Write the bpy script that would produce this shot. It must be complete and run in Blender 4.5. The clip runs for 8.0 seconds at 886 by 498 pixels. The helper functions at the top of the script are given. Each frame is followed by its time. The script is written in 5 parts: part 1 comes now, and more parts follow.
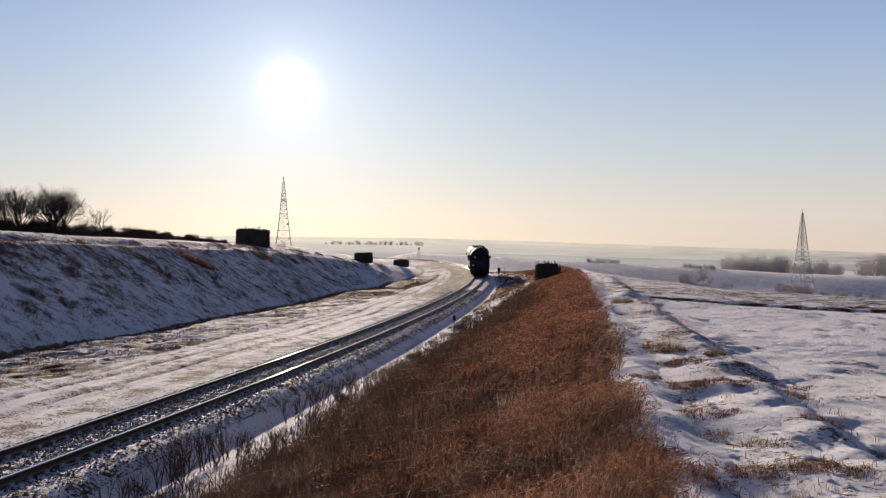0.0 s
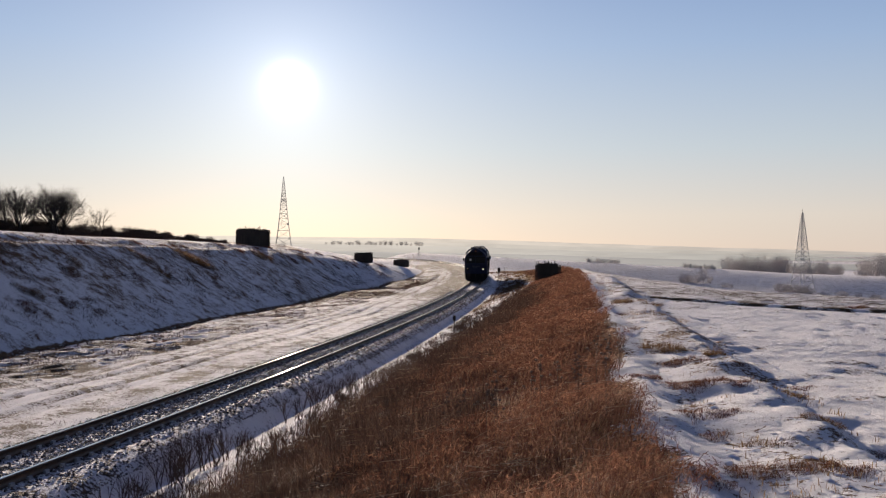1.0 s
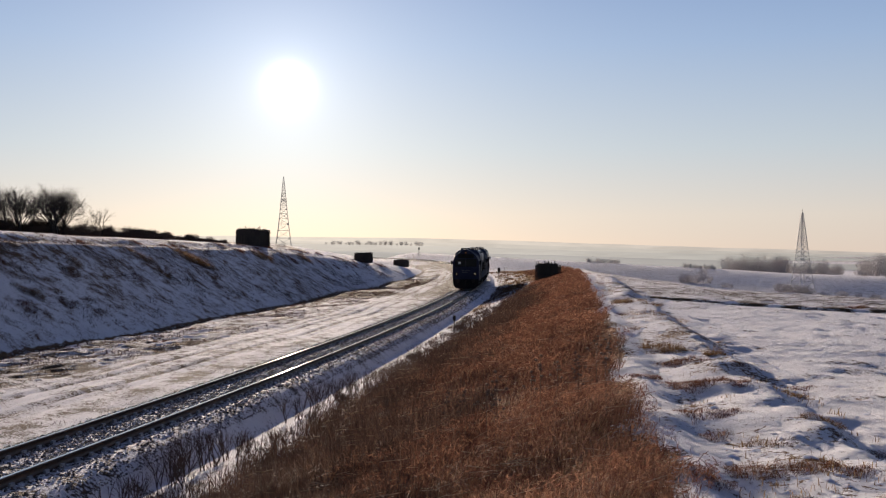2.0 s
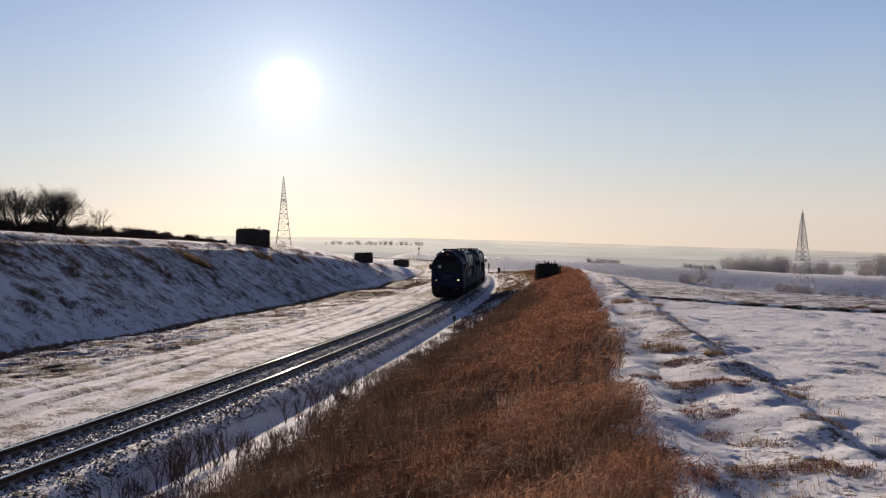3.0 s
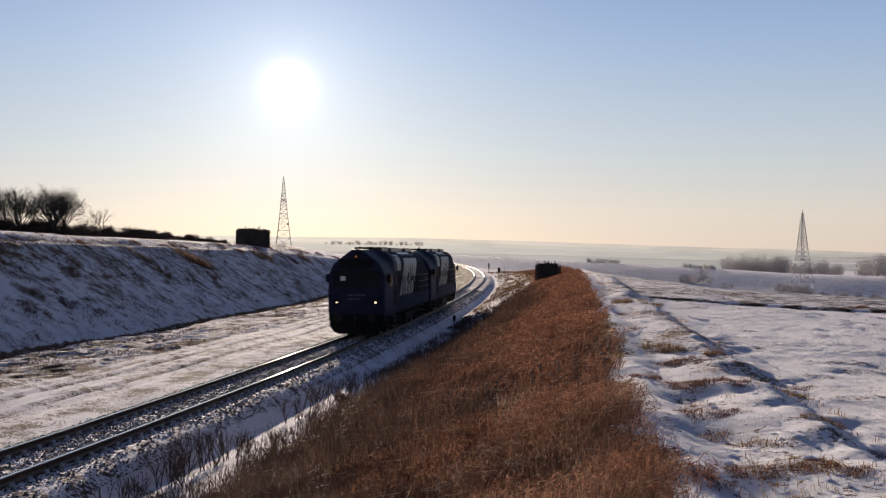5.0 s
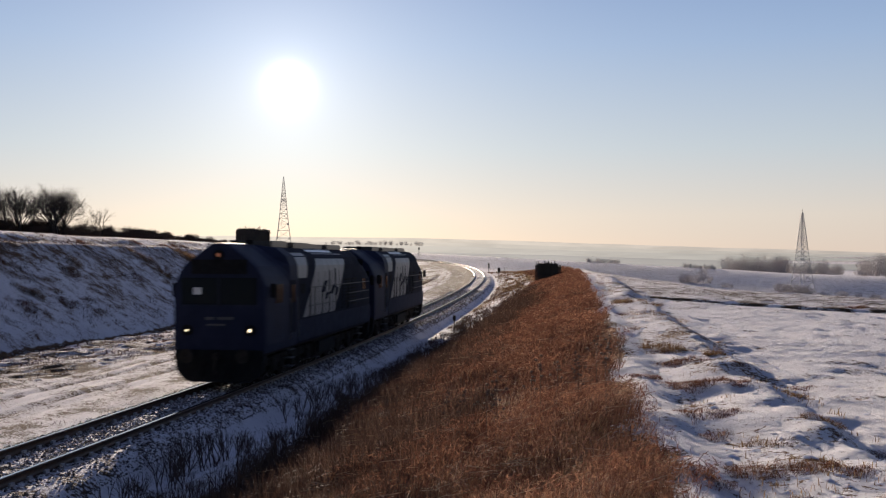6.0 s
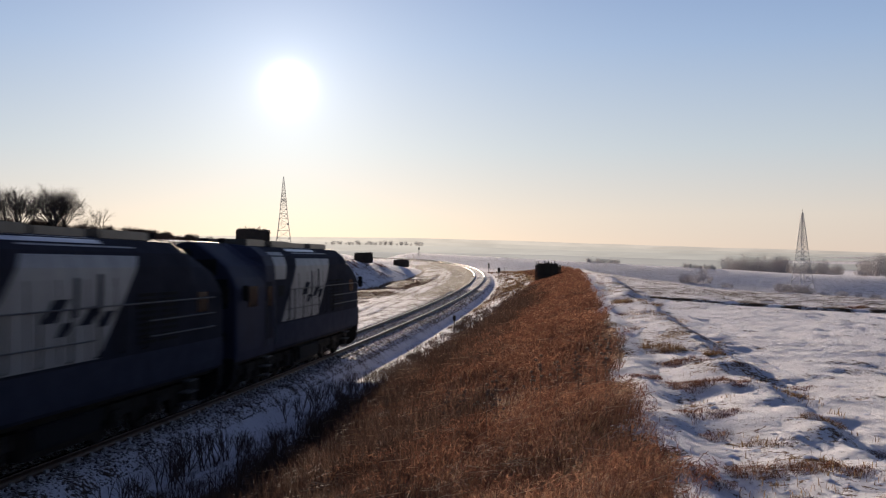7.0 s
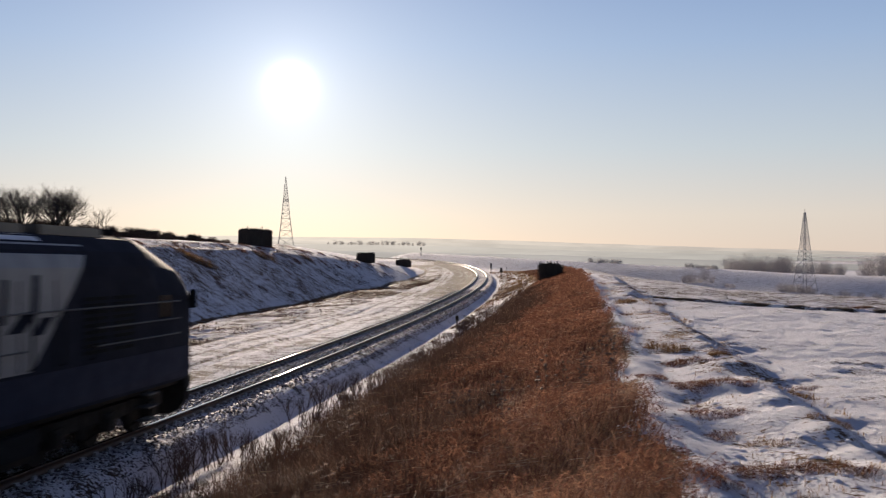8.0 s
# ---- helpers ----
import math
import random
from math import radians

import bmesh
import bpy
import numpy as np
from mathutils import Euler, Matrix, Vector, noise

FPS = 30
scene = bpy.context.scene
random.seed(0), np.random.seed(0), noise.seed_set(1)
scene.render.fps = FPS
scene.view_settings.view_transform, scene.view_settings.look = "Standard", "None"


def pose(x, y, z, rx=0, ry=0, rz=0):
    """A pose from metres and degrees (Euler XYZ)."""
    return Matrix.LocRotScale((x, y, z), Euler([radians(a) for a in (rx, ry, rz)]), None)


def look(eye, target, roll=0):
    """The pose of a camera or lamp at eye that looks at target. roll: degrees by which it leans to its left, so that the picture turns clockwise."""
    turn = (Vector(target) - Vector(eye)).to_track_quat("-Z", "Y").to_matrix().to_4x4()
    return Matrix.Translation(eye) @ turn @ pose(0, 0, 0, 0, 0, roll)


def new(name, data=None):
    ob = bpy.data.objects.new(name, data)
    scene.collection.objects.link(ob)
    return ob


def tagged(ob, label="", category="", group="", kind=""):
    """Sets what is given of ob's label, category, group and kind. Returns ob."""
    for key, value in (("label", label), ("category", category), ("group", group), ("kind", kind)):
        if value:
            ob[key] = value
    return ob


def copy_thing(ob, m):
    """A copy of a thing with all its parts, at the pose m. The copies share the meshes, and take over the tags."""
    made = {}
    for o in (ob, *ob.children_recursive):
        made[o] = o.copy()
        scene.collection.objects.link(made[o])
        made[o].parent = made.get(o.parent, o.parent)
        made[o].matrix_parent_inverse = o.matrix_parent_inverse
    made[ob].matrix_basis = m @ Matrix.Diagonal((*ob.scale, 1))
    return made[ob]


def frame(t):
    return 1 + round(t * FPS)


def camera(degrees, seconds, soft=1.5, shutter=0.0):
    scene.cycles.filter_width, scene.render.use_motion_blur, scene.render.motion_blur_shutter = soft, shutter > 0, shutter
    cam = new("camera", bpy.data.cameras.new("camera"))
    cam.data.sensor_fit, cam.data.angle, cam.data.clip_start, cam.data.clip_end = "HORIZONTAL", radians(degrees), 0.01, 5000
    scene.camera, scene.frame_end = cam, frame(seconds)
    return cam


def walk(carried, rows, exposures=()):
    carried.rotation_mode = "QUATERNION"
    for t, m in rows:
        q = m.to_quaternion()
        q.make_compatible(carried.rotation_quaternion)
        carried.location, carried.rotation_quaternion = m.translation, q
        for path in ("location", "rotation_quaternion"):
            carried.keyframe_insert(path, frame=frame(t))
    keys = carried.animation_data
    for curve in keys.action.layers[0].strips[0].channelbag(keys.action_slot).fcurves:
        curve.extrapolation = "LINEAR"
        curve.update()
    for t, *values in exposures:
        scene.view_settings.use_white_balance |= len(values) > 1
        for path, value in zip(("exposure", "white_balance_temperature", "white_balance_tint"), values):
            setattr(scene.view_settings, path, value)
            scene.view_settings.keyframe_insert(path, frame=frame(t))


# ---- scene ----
# ---- camera ----
cam = camera(47.63, 8.0, soft=1.25, shutter=0.6)
walk(cam, [
    (0.0, pose(0, 0, 4.28, 90.13, 0, 0)),
    (7.8, pose(0, 0, 4.28, 90.13, 0, 0)),
    (7.9, pose(-0.004, 0, 4.28, 90.13, 0, 0.012)),
    (8.0, pose(-0.045, 0, 4.28, 90.13, 0, 0.115)),
])

# ---- world and sun ----
SUN_AZ, SUN_EL = radians(-8.75), radians(9.2)
SUN_DIR = Vector((math.sin(SUN_AZ) * math.cos(SUN_EL), math.cos(SUN_AZ) * math.cos(SUN_EL), math.sin(SUN_EL)))


def make_world():
    w = bpy.data.worlds.new("sky")
    scene.world = w
    w.use_nodes = True
    nt = w.node_tree
    nt.nodes.clear()
    N, L = nt.nodes.new, nt.links.new
    sky = N("ShaderNodeTexSky")
    sky.sky_type = 'NISHITA'
    sky.sun_disc = False
    sky.sun_elevation = SUN_EL
    sky.sun_rotation = SUN_AZ
    sky.altitude = 150
    sky.air_density, sky.dust_density, sky.ozone_density = 1.0, 0.4, 3.0
    co = N("ShaderNodeTexCoord")
    dot = N("ShaderNodeVectorMath")
    dot.operation = 'DOT_PRODUCT'
    L(co.outputs["Generated"], dot.inputs[0])
    dot.inputs[1].default_value = SUN_DIR
    sep = N("ShaderNodeSeparateXYZ")
    L(co.outputs["Generated"], sep.inputs[0])
    # winter haze: cream at the horizon, pale blue higher, deep blue overhead
    ramp = N("ShaderNodeValToRGB")
    stops = ((0.0, (0.90, 0.76, 0.68)), (0.035, (0.92, 0.81, 0.74)), (0.10, (0.70, 0.76, 0.83)), (0.20, (0.44, 0.585, 0.85)), (0.28, (0.285, 0.42, 0.73)), (0.5, (0.125, 0.165, 0.36)))
    while len(ramp.color_ramp.elements) < len(stops):
        ramp.color_ramp.elements.new(0.5)
    for e, (p, c) in zip(ramp.color_ramp.elements, stops):
        e.position, e.color = p, (*c, 1)
    L(sep.outputs["Z"], ramp.inputs["Fac"])

    def scaled(colour, strength):
        b = N("ShaderNodeBackground")
        b.inputs["Strength"].default_value = strength
        if isinstance(colour, tuple):
            b.inputs["Color"].default_value = (*colour, 1)
        else:
            L(colour, b.inputs["Color"])
        return b

    def plus(a, b):
        add = N("ShaderNodeAddShader")
        L(a.outputs[0], add.inputs[0])
        L(b.outputs[0], add.inputs[1])
        return add

    # the bright haze round the sun
    def glow(power, strength, colour):
        p = N("ShaderNodeMath")
        p.operation = 'POWER'
        p.use_clamp = True
        L(dot.outputs["Value"], p.inputs[0])
        p.inputs[1].default_value = power
        m = N("ShaderNodeMath")
        m.operation = 'MULTIPLY'
        L(p.outputs[0], m.inputs[0])
        m.inputs[1].default_value = strength
        b = scaled(colour, 1.0)
        L(m.outputs[0], b.inputs["Strength"])
        return b

    # the sky is darker away from the sun
    toward = N("ShaderNodeMapRange")
    toward.interpolation_type = 'SMOOTHSTEP'
    toward.inputs["From Min"].default_value = -1.0
    toward.inputs["From Max"].default_value = 1.0
    toward.inputs["To Min"].default_value = 0.11
    toward.inputs["To Max"].default_value = 0.372
    L(dot.outputs["Value"], toward.inputs["Value"])
    haze = scaled(ramp.outputs[0], 1.0)
    L(toward.outputs[0], haze.inputs["Strength"])
    last = plus(scaled(sky.outputs[0], 0.007), haze)
    for power, strength, colour in ((12000, 3.0, (1, 0.97, 0.92)), (2400, 0.15, (1, 0.97, 0.92)), (350, 0.08, (1, 0.97, 0.93)), (60, 0.065, (1, 0.98, 0.95)), (10, 0.03, (1, 0.97, 0.93))):
        last = plus(last, glow(power, strength, colour))
    out = N("ShaderNodeOutputWorld")
    L(last.outputs[0], out.inputs["Surface"])


make_world()
sun_data = bpy.data.lights.new("sun", 'SUN')
sun_data.energy, sun_data.angle, sun_data.color = 5.0, radians(0.55), (1.0, 0.82, 0.665)
sun_lamp = new("sun", sun_data)
sun_lamp.matrix_world = look(SUN_DIR * 100, (0, 0, 0))
scene.view_settings.exposure = 0.9

# ---- materials ----


class Mat:
    """Small helper to write node materials."""

    def __init__(self, name, rough=0.7, metal=0.0, spec=0.4):
        self.m = bpy.data.materials.new(name)
        self.m.use_nodes = True
        self.nt = self.m.node_tree
        self.b = self.nt.nodes["Principled BSDF"]
        self.b.inputs["Roughness"].default_value = rough
        self.b.inputs["Metallic"].default_value = metal
        self.b.inputs["Specular IOR Level"].default_value = spec
        self.co = self.nt.nodes.new("ShaderNodeTexCoord")

    def noise(self, scale, detail=4, rough=0.6, stretch=None, coord="Object"):
        n = self.nt.nodes.new("ShaderNodeTexNoise")
        n.inputs["Scale"].default_value = scale
        n.inputs["Detail"].default_value = detail
        n.inputs["Roughness"].default_value = rough
        src = self.co.outputs[coord]
        if stretch:
            mp = self.nt.nodes.new("ShaderNodeMapping")
            mp.inputs["Scale"].default_value = stretch
            self.nt.links.new(src, mp.inputs["Vector"])
            src = mp.outputs[0]
        self.nt.links.new(src, n.inputs["Vector"])
        return n.outputs["Fac"]

    def ramp(self, fac, stops):
        r = self.nt.nodes.new("ShaderNodeValToRGB")
        el = r.color_ramp.elements
        while len(el) < len(stops):
            el.new(0.5)
        for e, (p, c) in zip(el, stops):
            e.position = p
            e.color = (*c, 1) if len(c) == 3 else (c[0], c[0], c[0], 1)
        self.nt.links.new(fac, r.inputs["Fac"])
        return r.outputs["Color"]

    def mix(self, fac, a, b, mode='MIX'):
        n = self.nt.nodes.new("ShaderNodeMix")
        n.data_type = 'RGBA'
        n.blend_type = mode
        for sock, v in ((n.inputs[0], fac), (n.inputs[6], a), (n.inputs[7], b)):
            if hasattr(v, "links"):
                self.nt.links.new(v, sock)
            elif isinstance(v, tuple):
                sock.default_value = (*v, 1)
            else:
                sock.default_value = v
        return n.outputs[2]

    def math(self, op, a, b=0.0, clamp=False):
        n = self.nt.nodes.new("ShaderNodeMath")
        n.operation = op
        n.use_clamp = clamp
        for sock, v in ((n.inputs[0], a), (n.inputs[1], b)):
            if hasattr(v, "links"):
                self.nt.links.new(v, sock)
            else:
                sock.default_value = v
        return n.outputs[0]

    def attr(self, name):
        n = self.nt.nodes.new("ShaderNodeAttribute")
        n.attribute_name = name
        return n.outputs["Fac"]

    def island(self):
        n = self.nt.nodes.new("ShaderNodeNewGeometry")
        return n.outputs["Random Per Island"]

    def rand(self):
        n = self.nt.nodes.new("ShaderNodeObjectInfo")
        return n.outputs["Random"]

    def put(self, sock, v):
        if hasattr(v, "links"):
            self.nt.links.new(v, self.b.inputs[sock])
        else:
            self.b.inputs[sock].default_value = (*v, 1) if isinstance(v, tuple) else v

    def bump(self, height, strength=0.3, distance=0.05):
        n = self.nt.nodes.new("ShaderNodeBump")
        n.inputs["Strength"].default_value = strength
        n.inputs["Distance"].default_value = distance
        self.nt.links.new(height, n.inputs["Height"])
        self.nt.links.new(n.outputs[0], self.b.inputs["Normal"])


def varied(name, c1, c2, scale=3.0, rough=0.7, metal=0.0, bump=0.2, dist=0.01, stretch=None, fine=40.0, spec=0.4):
    """A surface that wanders between two colours, with fine grain and relief."""
    k = Mat(name, rough, metal, spec)
    big = k.noise(scale, 5, 0.65, stretch)
    small = k.noise(fine, 3, 0.6, stretch)
    both = k.math('ADD', k.math('MULTIPLY', big, 0.65), k.math('MULTIPLY', small, 0.35))
    k.put("Base Color", k.ramp(both, [(0.3, c1), (0.7, c2)]))
    if bump:
        k.bump(both, bump, dist)
    return k.m


def ground_material():
    k = Mat("snowy_ground", 0.95, 0, 0.04)
    bare = k.attr("bare")
    straw = k.attr("straw")
    grain = k.noise(13.0, 6, 0.72)
    mid = k.noise(1.3, 5, 0.65)
    lay = k.math('ADD', k.math('MULTIPLY', grain, 0.6), k.math('MULTIPLY', mid, 0.4))
    edge = k.math('ADD', bare, k.math('MULTIPLY', k.math('SUBTRACT', lay, 0.5), 2.8))
    mask = k.ramp(edge, [(0.48, (0.0,)), (0.58, (1.0,))])
    snow = k.ramp(k.noise(0.35, 4), [(0.3, (0.69, 0.67, 0.68)), (0.7, (0.80, 0.785, 0.785))])
    soil = k.ramp(k.noise(14.0, 5), [(0.3, (0.045, 0.03, 0.02)), (0.7, (0.13, 0.09, 0.055))])
    dry = k.ramp(k.noise(20.0, 4), [(0.3, (0.10, 0.045, 0.02)), (0.7, (0.30, 0.17, 0.08))])
    under = k.mix(straw, soil, dry)
    k.put("Base Color", k.mix(mask, snow, under))
    h = k.math('ADD', k.math('MULTIPLY', k.noise(2.6, 5), 1.0), k.math('MULTIPLY', k.noise(8.0, 6, 0.75), 0.8))
    k.bump(h, 1.0, 0.075)
    return k.m


M_GROUND = ground_material()
M_RAIL = varied("rusty_rail_steel", (0.05, 0.028, 0.02), (0.12, 0.07, 0.045), 6, 0.55, 0.3)
M_RAILTOP = varied("polished_rail_steel", (0.30, 0.285, 0.27), (0.42, 0.40, 0.38), 8, 0.05, 1.0, bump=0.05, dist=0.002)
M_SLEEPER = varied("frosted_concrete_sleeper", (0.25, 0.22, 0.2), (0.6, 0.58, 0.58), 5, 0.85)
M_BLUE = varied("blue_loco_paint", (0.016, 0.019, 0.037), (0.030, 0.035, 0.066), 1.2, 0.6, bump=0.05, fine=25, spec=0.06)
M_GREY = varied("dirty_white_loco_paint", (0.17, 0.17, 0.175), (0.34, 0.335, 0.33), 1.5, 0.5, bump=0.05, stretch=(1, 1, 0.3))
M_DARK = varied("dark_navy_loco_paint", (0.018, 0.019, 0.027), (0.038, 0.040, 0.053), 1.5, 0.8, bump=0.05, spec=0.02)
M_SILL = varied("grimy_blue_grey_sill_paint", (0.026, 0.029, 0.046), (0.052, 0.056, 0.078), 2.0, 0.8, bump=0.05, spec=0.03)
M_CHASSIS = varied("oily_black_running_gear", (0.018, 0.016, 0.014), (0.055, 0.048, 0.04), 4, 0.8, bump=0.3, spec=0.03)
M_ROOF = varied("sooty_roof_paint", (0.03, 0.03, 0.032), (0.09, 0.085, 0.08), 2, 0.35, bump=0.1)
M_STEEL = varied("weathered_galvanised_steel", (0.28, 0.28, 0.29), (0.45, 0.45, 0.46), 1.0, 0.6, 0.2)

# ---- track line ----
TS = np.arange(-80.0, 420.0, 0.5)
_u = np.clip(TS, -15, 285) / 100
_k = (-0.043 + 0.188 * _u - 0.364 * _u ** 2 + 0.111 * _u ** 3) / 100
_k = np.where(TS > 285, -0.0008, _k)
_a = np.cumsum(_k) * 0.5
_i0 = int(np.argmin(abs(TS)))
TA = _a - _a[_i0] + 0.131
_x = np.cumsum(np.sin(TA)) * 0.5
_y = np.cumsum(np.cos(TA)) * 0.5
TX = _x - _x[_i0] - 8.204
TY = _y - _y[_i0] + 20.864
_v = (np.clip(TS, -15, 260) - 20) / 100
TZ = -0.766 * _v + 1.353 * _v ** 2 - 0.284 * _v ** 3


def rail_point(s, lat=0.0, z=0.0):
    """A place beside the track: s metres along it, lat metres to the right, z above the rail tops."""
    x, y, a, zz = (float(np.interp(s, TS, c)) for c in (TX, TY, TA, TZ))
    return Vector((x + lat * math.cos(a), y - lat * math.sin(a), zz + z))


def track_coords(X, Y):
    """s and lateral offset of the nearest track point, for arrays."""
    st = 4
    cx, cy, ca, cs = TX[::st], TY[::st], TA[::st], TS[::st]
    S = np.empty_like(X)
    O = np.empty_like(X)
    for i in range(0, len(X), 4000):
        x, y = X[i:i + 4000], Y[i:i + 4000]
        d = (x[:, None] - cx) ** 2 + (y[:, None] - cy) ** 2
        j = np.argmin(d, 1)
        dx, dy = x - cx[j], y - cy[j]
        O[i:i + 4000] = dx * np.cos(ca[j]) - dy * np.sin(ca[j])
        S[i:i + 4000] = cs[j] + dx * np.sin(ca[j]) + dy * np.cos(ca[j])
    return S, O


FOOT_S = [0, 30, 60, 97, 117, 132, 150, 164, 190]
FOOT = [16.8, 16.7, 15.9, 15.4, 13.6, 12.7, 11.2, 9.9, 8.5]


def narrowed(S, O):
    """Offset in the standard cross section; the cutting narrows further along."""
    foot = np.interp(S, FOOT_S, FOOT)
    return np.where(O > -4, O, np.where(-O < foot, -4 - (-O - 4) * 12.8 / (foot - 4), O - (16.8 - foot)))


def widened(S, O):
    """The inverse: a true offset from one in the standard cross section."""
    foot = np.interp(S, FOOT_S, FOOT)
    return np.where(O > -4, O, np.where(O > -16.8, -4 - (-O - 4) * (foot - 4) / 12.8, O + (16.8 - foot)))


def smooth(x, a, b):
    t = np.clip((x - a) / (b - a), 0, 1)
    return t * t * (3 - 2 * t)


def lump(X, Y, scale, seed):
    """Cheap smooth value noise on arrays, about -1 to 1."""
    r = np.random.RandomState(seed)
    g = r.rand(128, 128) * 2 - 1
    c, d = math.cos(0.6 + seed * 1.7), math.sin(0.6 + seed * 1.7)
    x, y = (X * c - Y * d) / scale, (X * d + Y * c) / scale
    xi, yi = np.floor(x).astype(int), np.floor(y).astype(int)
    fx, fy = x - xi, y - yi
    fx, fy = fx * fx * (3 - 2 * fx), fy * fy * (3 - 2 * fy)
    q = lambda a, b: g[a % 128, b % 128]
    return (q(xi, yi) * (1 - fx) + q(xi + 1, yi) * fx) * (1 - fy) + (q(xi, yi + 1) * (1 - fx) + q(xi + 1, yi + 1) * fx) * fy


def terrain(X, Y):
    """Height of the ground, and s and offset along the track."""
    X, Y = np.asarray(X, float).ravel(), np.asarray(Y, float).ravel()
    S, O = track_coords(X, Y)
    O = narrowed(S, O)
    zt = np.interp(S, TS, TZ)
    B = np.interp(S, [0, 30, 90, 110, 130, 150, 170, 190, 215, 240], [5.7, 5.65, 4.98, 4.35, 3.05, 2.15, 1.35, 0.65, 0.15, -0.55])
    R = np.interp(S, [-20, 20, 60, 110, 150, 180, 220], [2.5, 2.5, 2.45, 2.1, 1.3, 0.2, -0.8])
    wide = smooth(O, 12, 25)
    R = R * (1 - wide) + np.maximum(R, 2.1) * wide
    # cross section, from the left plateau over the track to the right-hand bank
    t = lambda a, b: np.clip((O - a) / (b - a), 0, 1)
    flat = np.interp(O, [-16.9, -16.4, -15.6, -13, -9, -7.5, -4, -2.4, -1.6, -1.3, 1.3, 1.6, 2.3, 3.1],
                     [-1.0, -1.0, -0.7, -0.62, -0.5, -0.46, -0.46, -0.5, -0.26, -0.197, -0.197, -0.26, -0.80, -0.74]) + zt
    crest = 17.0 + np.clip(B + 0.9, 0.5, 9) * 1.5
    up = np.clip((-O - 16.8) / (crest - 16.8), 0, 1.25)
    up = np.where(up < 0.9, up, 0.9 + 0.1 * smooth(up, 0.9, 1.15))
    beyond = np.clip(-O - crest, 0, 400)
    left = flat + (B + beyond * 0.055 * np.clip(1 - beyond / 160, 0.3, 1) - flat) * up
    u = np.clip((O - 2.8) / 9.2, 0, 1)
    right = flat + (R - flat) * (0.75 * u + 0.25 * smooth(u, 0, 1))
    Ov = O + 0.35 * lump(X, Y, 3.1, 25) * (O > 12.3) + 0.16 * lump(X, Y, 0.9, 26) * (O > 12.3)
    far_field = np.interp(Ov, [11.8, 12.3, 12.9, 13.55, 14.0, 15, 24, 60], [0, -0.15, -0.08, -0.06, -0.30, -0.36, -0.70, -1.5])
    right = right + np.where(O > 11.8, far_field, 0)
    z = np.where(O < -16.2, left, np.where(O > 2.8, right, flat))
    # the land falls away into the valley ahead and to the right
    q = Y * 0.70 + X * 0.71
    fall = np.interp(q, [52, 60, 76, 120, 250, 420], [0, -0.25, -1.5, -5.5, -12.5, -14])
    z = z + fall * smooth(O, 14, 30)
    # the plateau beyond the cutting, higher the further to the left
    bearing = X / np.clip(Y, 1, None)
    plateau = np.interp(bearing, [-0.42, -0.25, -0.16, -0.13, -0.10, -0.06, 0.0], [9.0, 7.6, 6.3, 4.8, 3.2, 1.5, 0.0])
    turn = smooth(Y, 250, 340)
    wp = smooth(Y, 150, 290) * smooth((-O - 20 + 13 * turn) / (30 - 16 * turn), 0, 1)
    z = z * (1 - wp) + plateau * wp
    # a shallow field ditch with an earth ridge
    line = (X - 8.5) * 0.573 + (Y - 48.0) * 0.819
    z = z + (0.06 * np.exp(-((line - 0.5) / 0.5) ** 2) - 0.22 * np.exp(-((line + 0.4) / 0.4) ** 2)) * smooth(O, 13.5, 15)
    # the far side of the valley rises again to a low crest, then a wide plain
    crest_z = np.interp(bearing, [-0.17, -0.125, -0.025, 0.12, 0.234, 0.347, 0.442, 0.6], [5.4, 4.4, 3.6, 0.8, -1.5, -4.1, -5.4, -7.5])
    foot_z = np.interp(bearing, [-0.17, -0.025, 0.12, 0.155, 0.262, 0.347, 0.442, 0.6], [1.5, 0.0, -4.0, -5.0, -7.6, -9.4, -11.5, -14.0])
    hill = np.where(Y < 365, foot_z + (crest_z - foot_z) * smooth(Y, 292, 365), crest_z + (-14 - crest_z) * smooth(Y, 375, 560))
    w_hill = smooth(Y, 262, 296) * np.where(bearing > 0.02, 1.0, smooth(O, 8, 18) * smooth(bearing, -0.16, -0.13))
    z = z * (1 - w_hill) + hill * w_hill
    w_far = smooth(Y, 420, 700)
    z = z * (1 - w_far) - 14.0 * w_far
    dist = np.hypot(X, Y)
    near = np.clip(1.4 - dist / 120, 0, 1)
    open_ = smooth(abs(O), 2.2, 4.0)
    z = z + near * open_ * (0.05 * lump(X, Y, 1.1, 1) + 0.03 * lump(X, Y, 0.42, 2)) * np.where(O > 14.5, 0.3, 1.0) * np.where((O > 11.9) & (O <= 14.5), 1.0, 1.0) * np.where(O > 14.5, 1.0, np.where((O < -3) & (O > -8.5), 0.15, np.where((O < -8.5) & (O > -16), 2.0, 1.0)))
    z = z + near * np.where(O > 13, 0.010 * lump(X, Y, 0.75, 4) + 0.020 * lump(X, Y, 0.42, 6) + 0.025 * lump(X, Y, 0.27, 9) + 0.010 * lump(X, Y, 1.7, 8), 0)
    Or = O + 0.3 * lump(X, Y, 13, 17) + 0.1 * lump(X, Y, 4, 18)
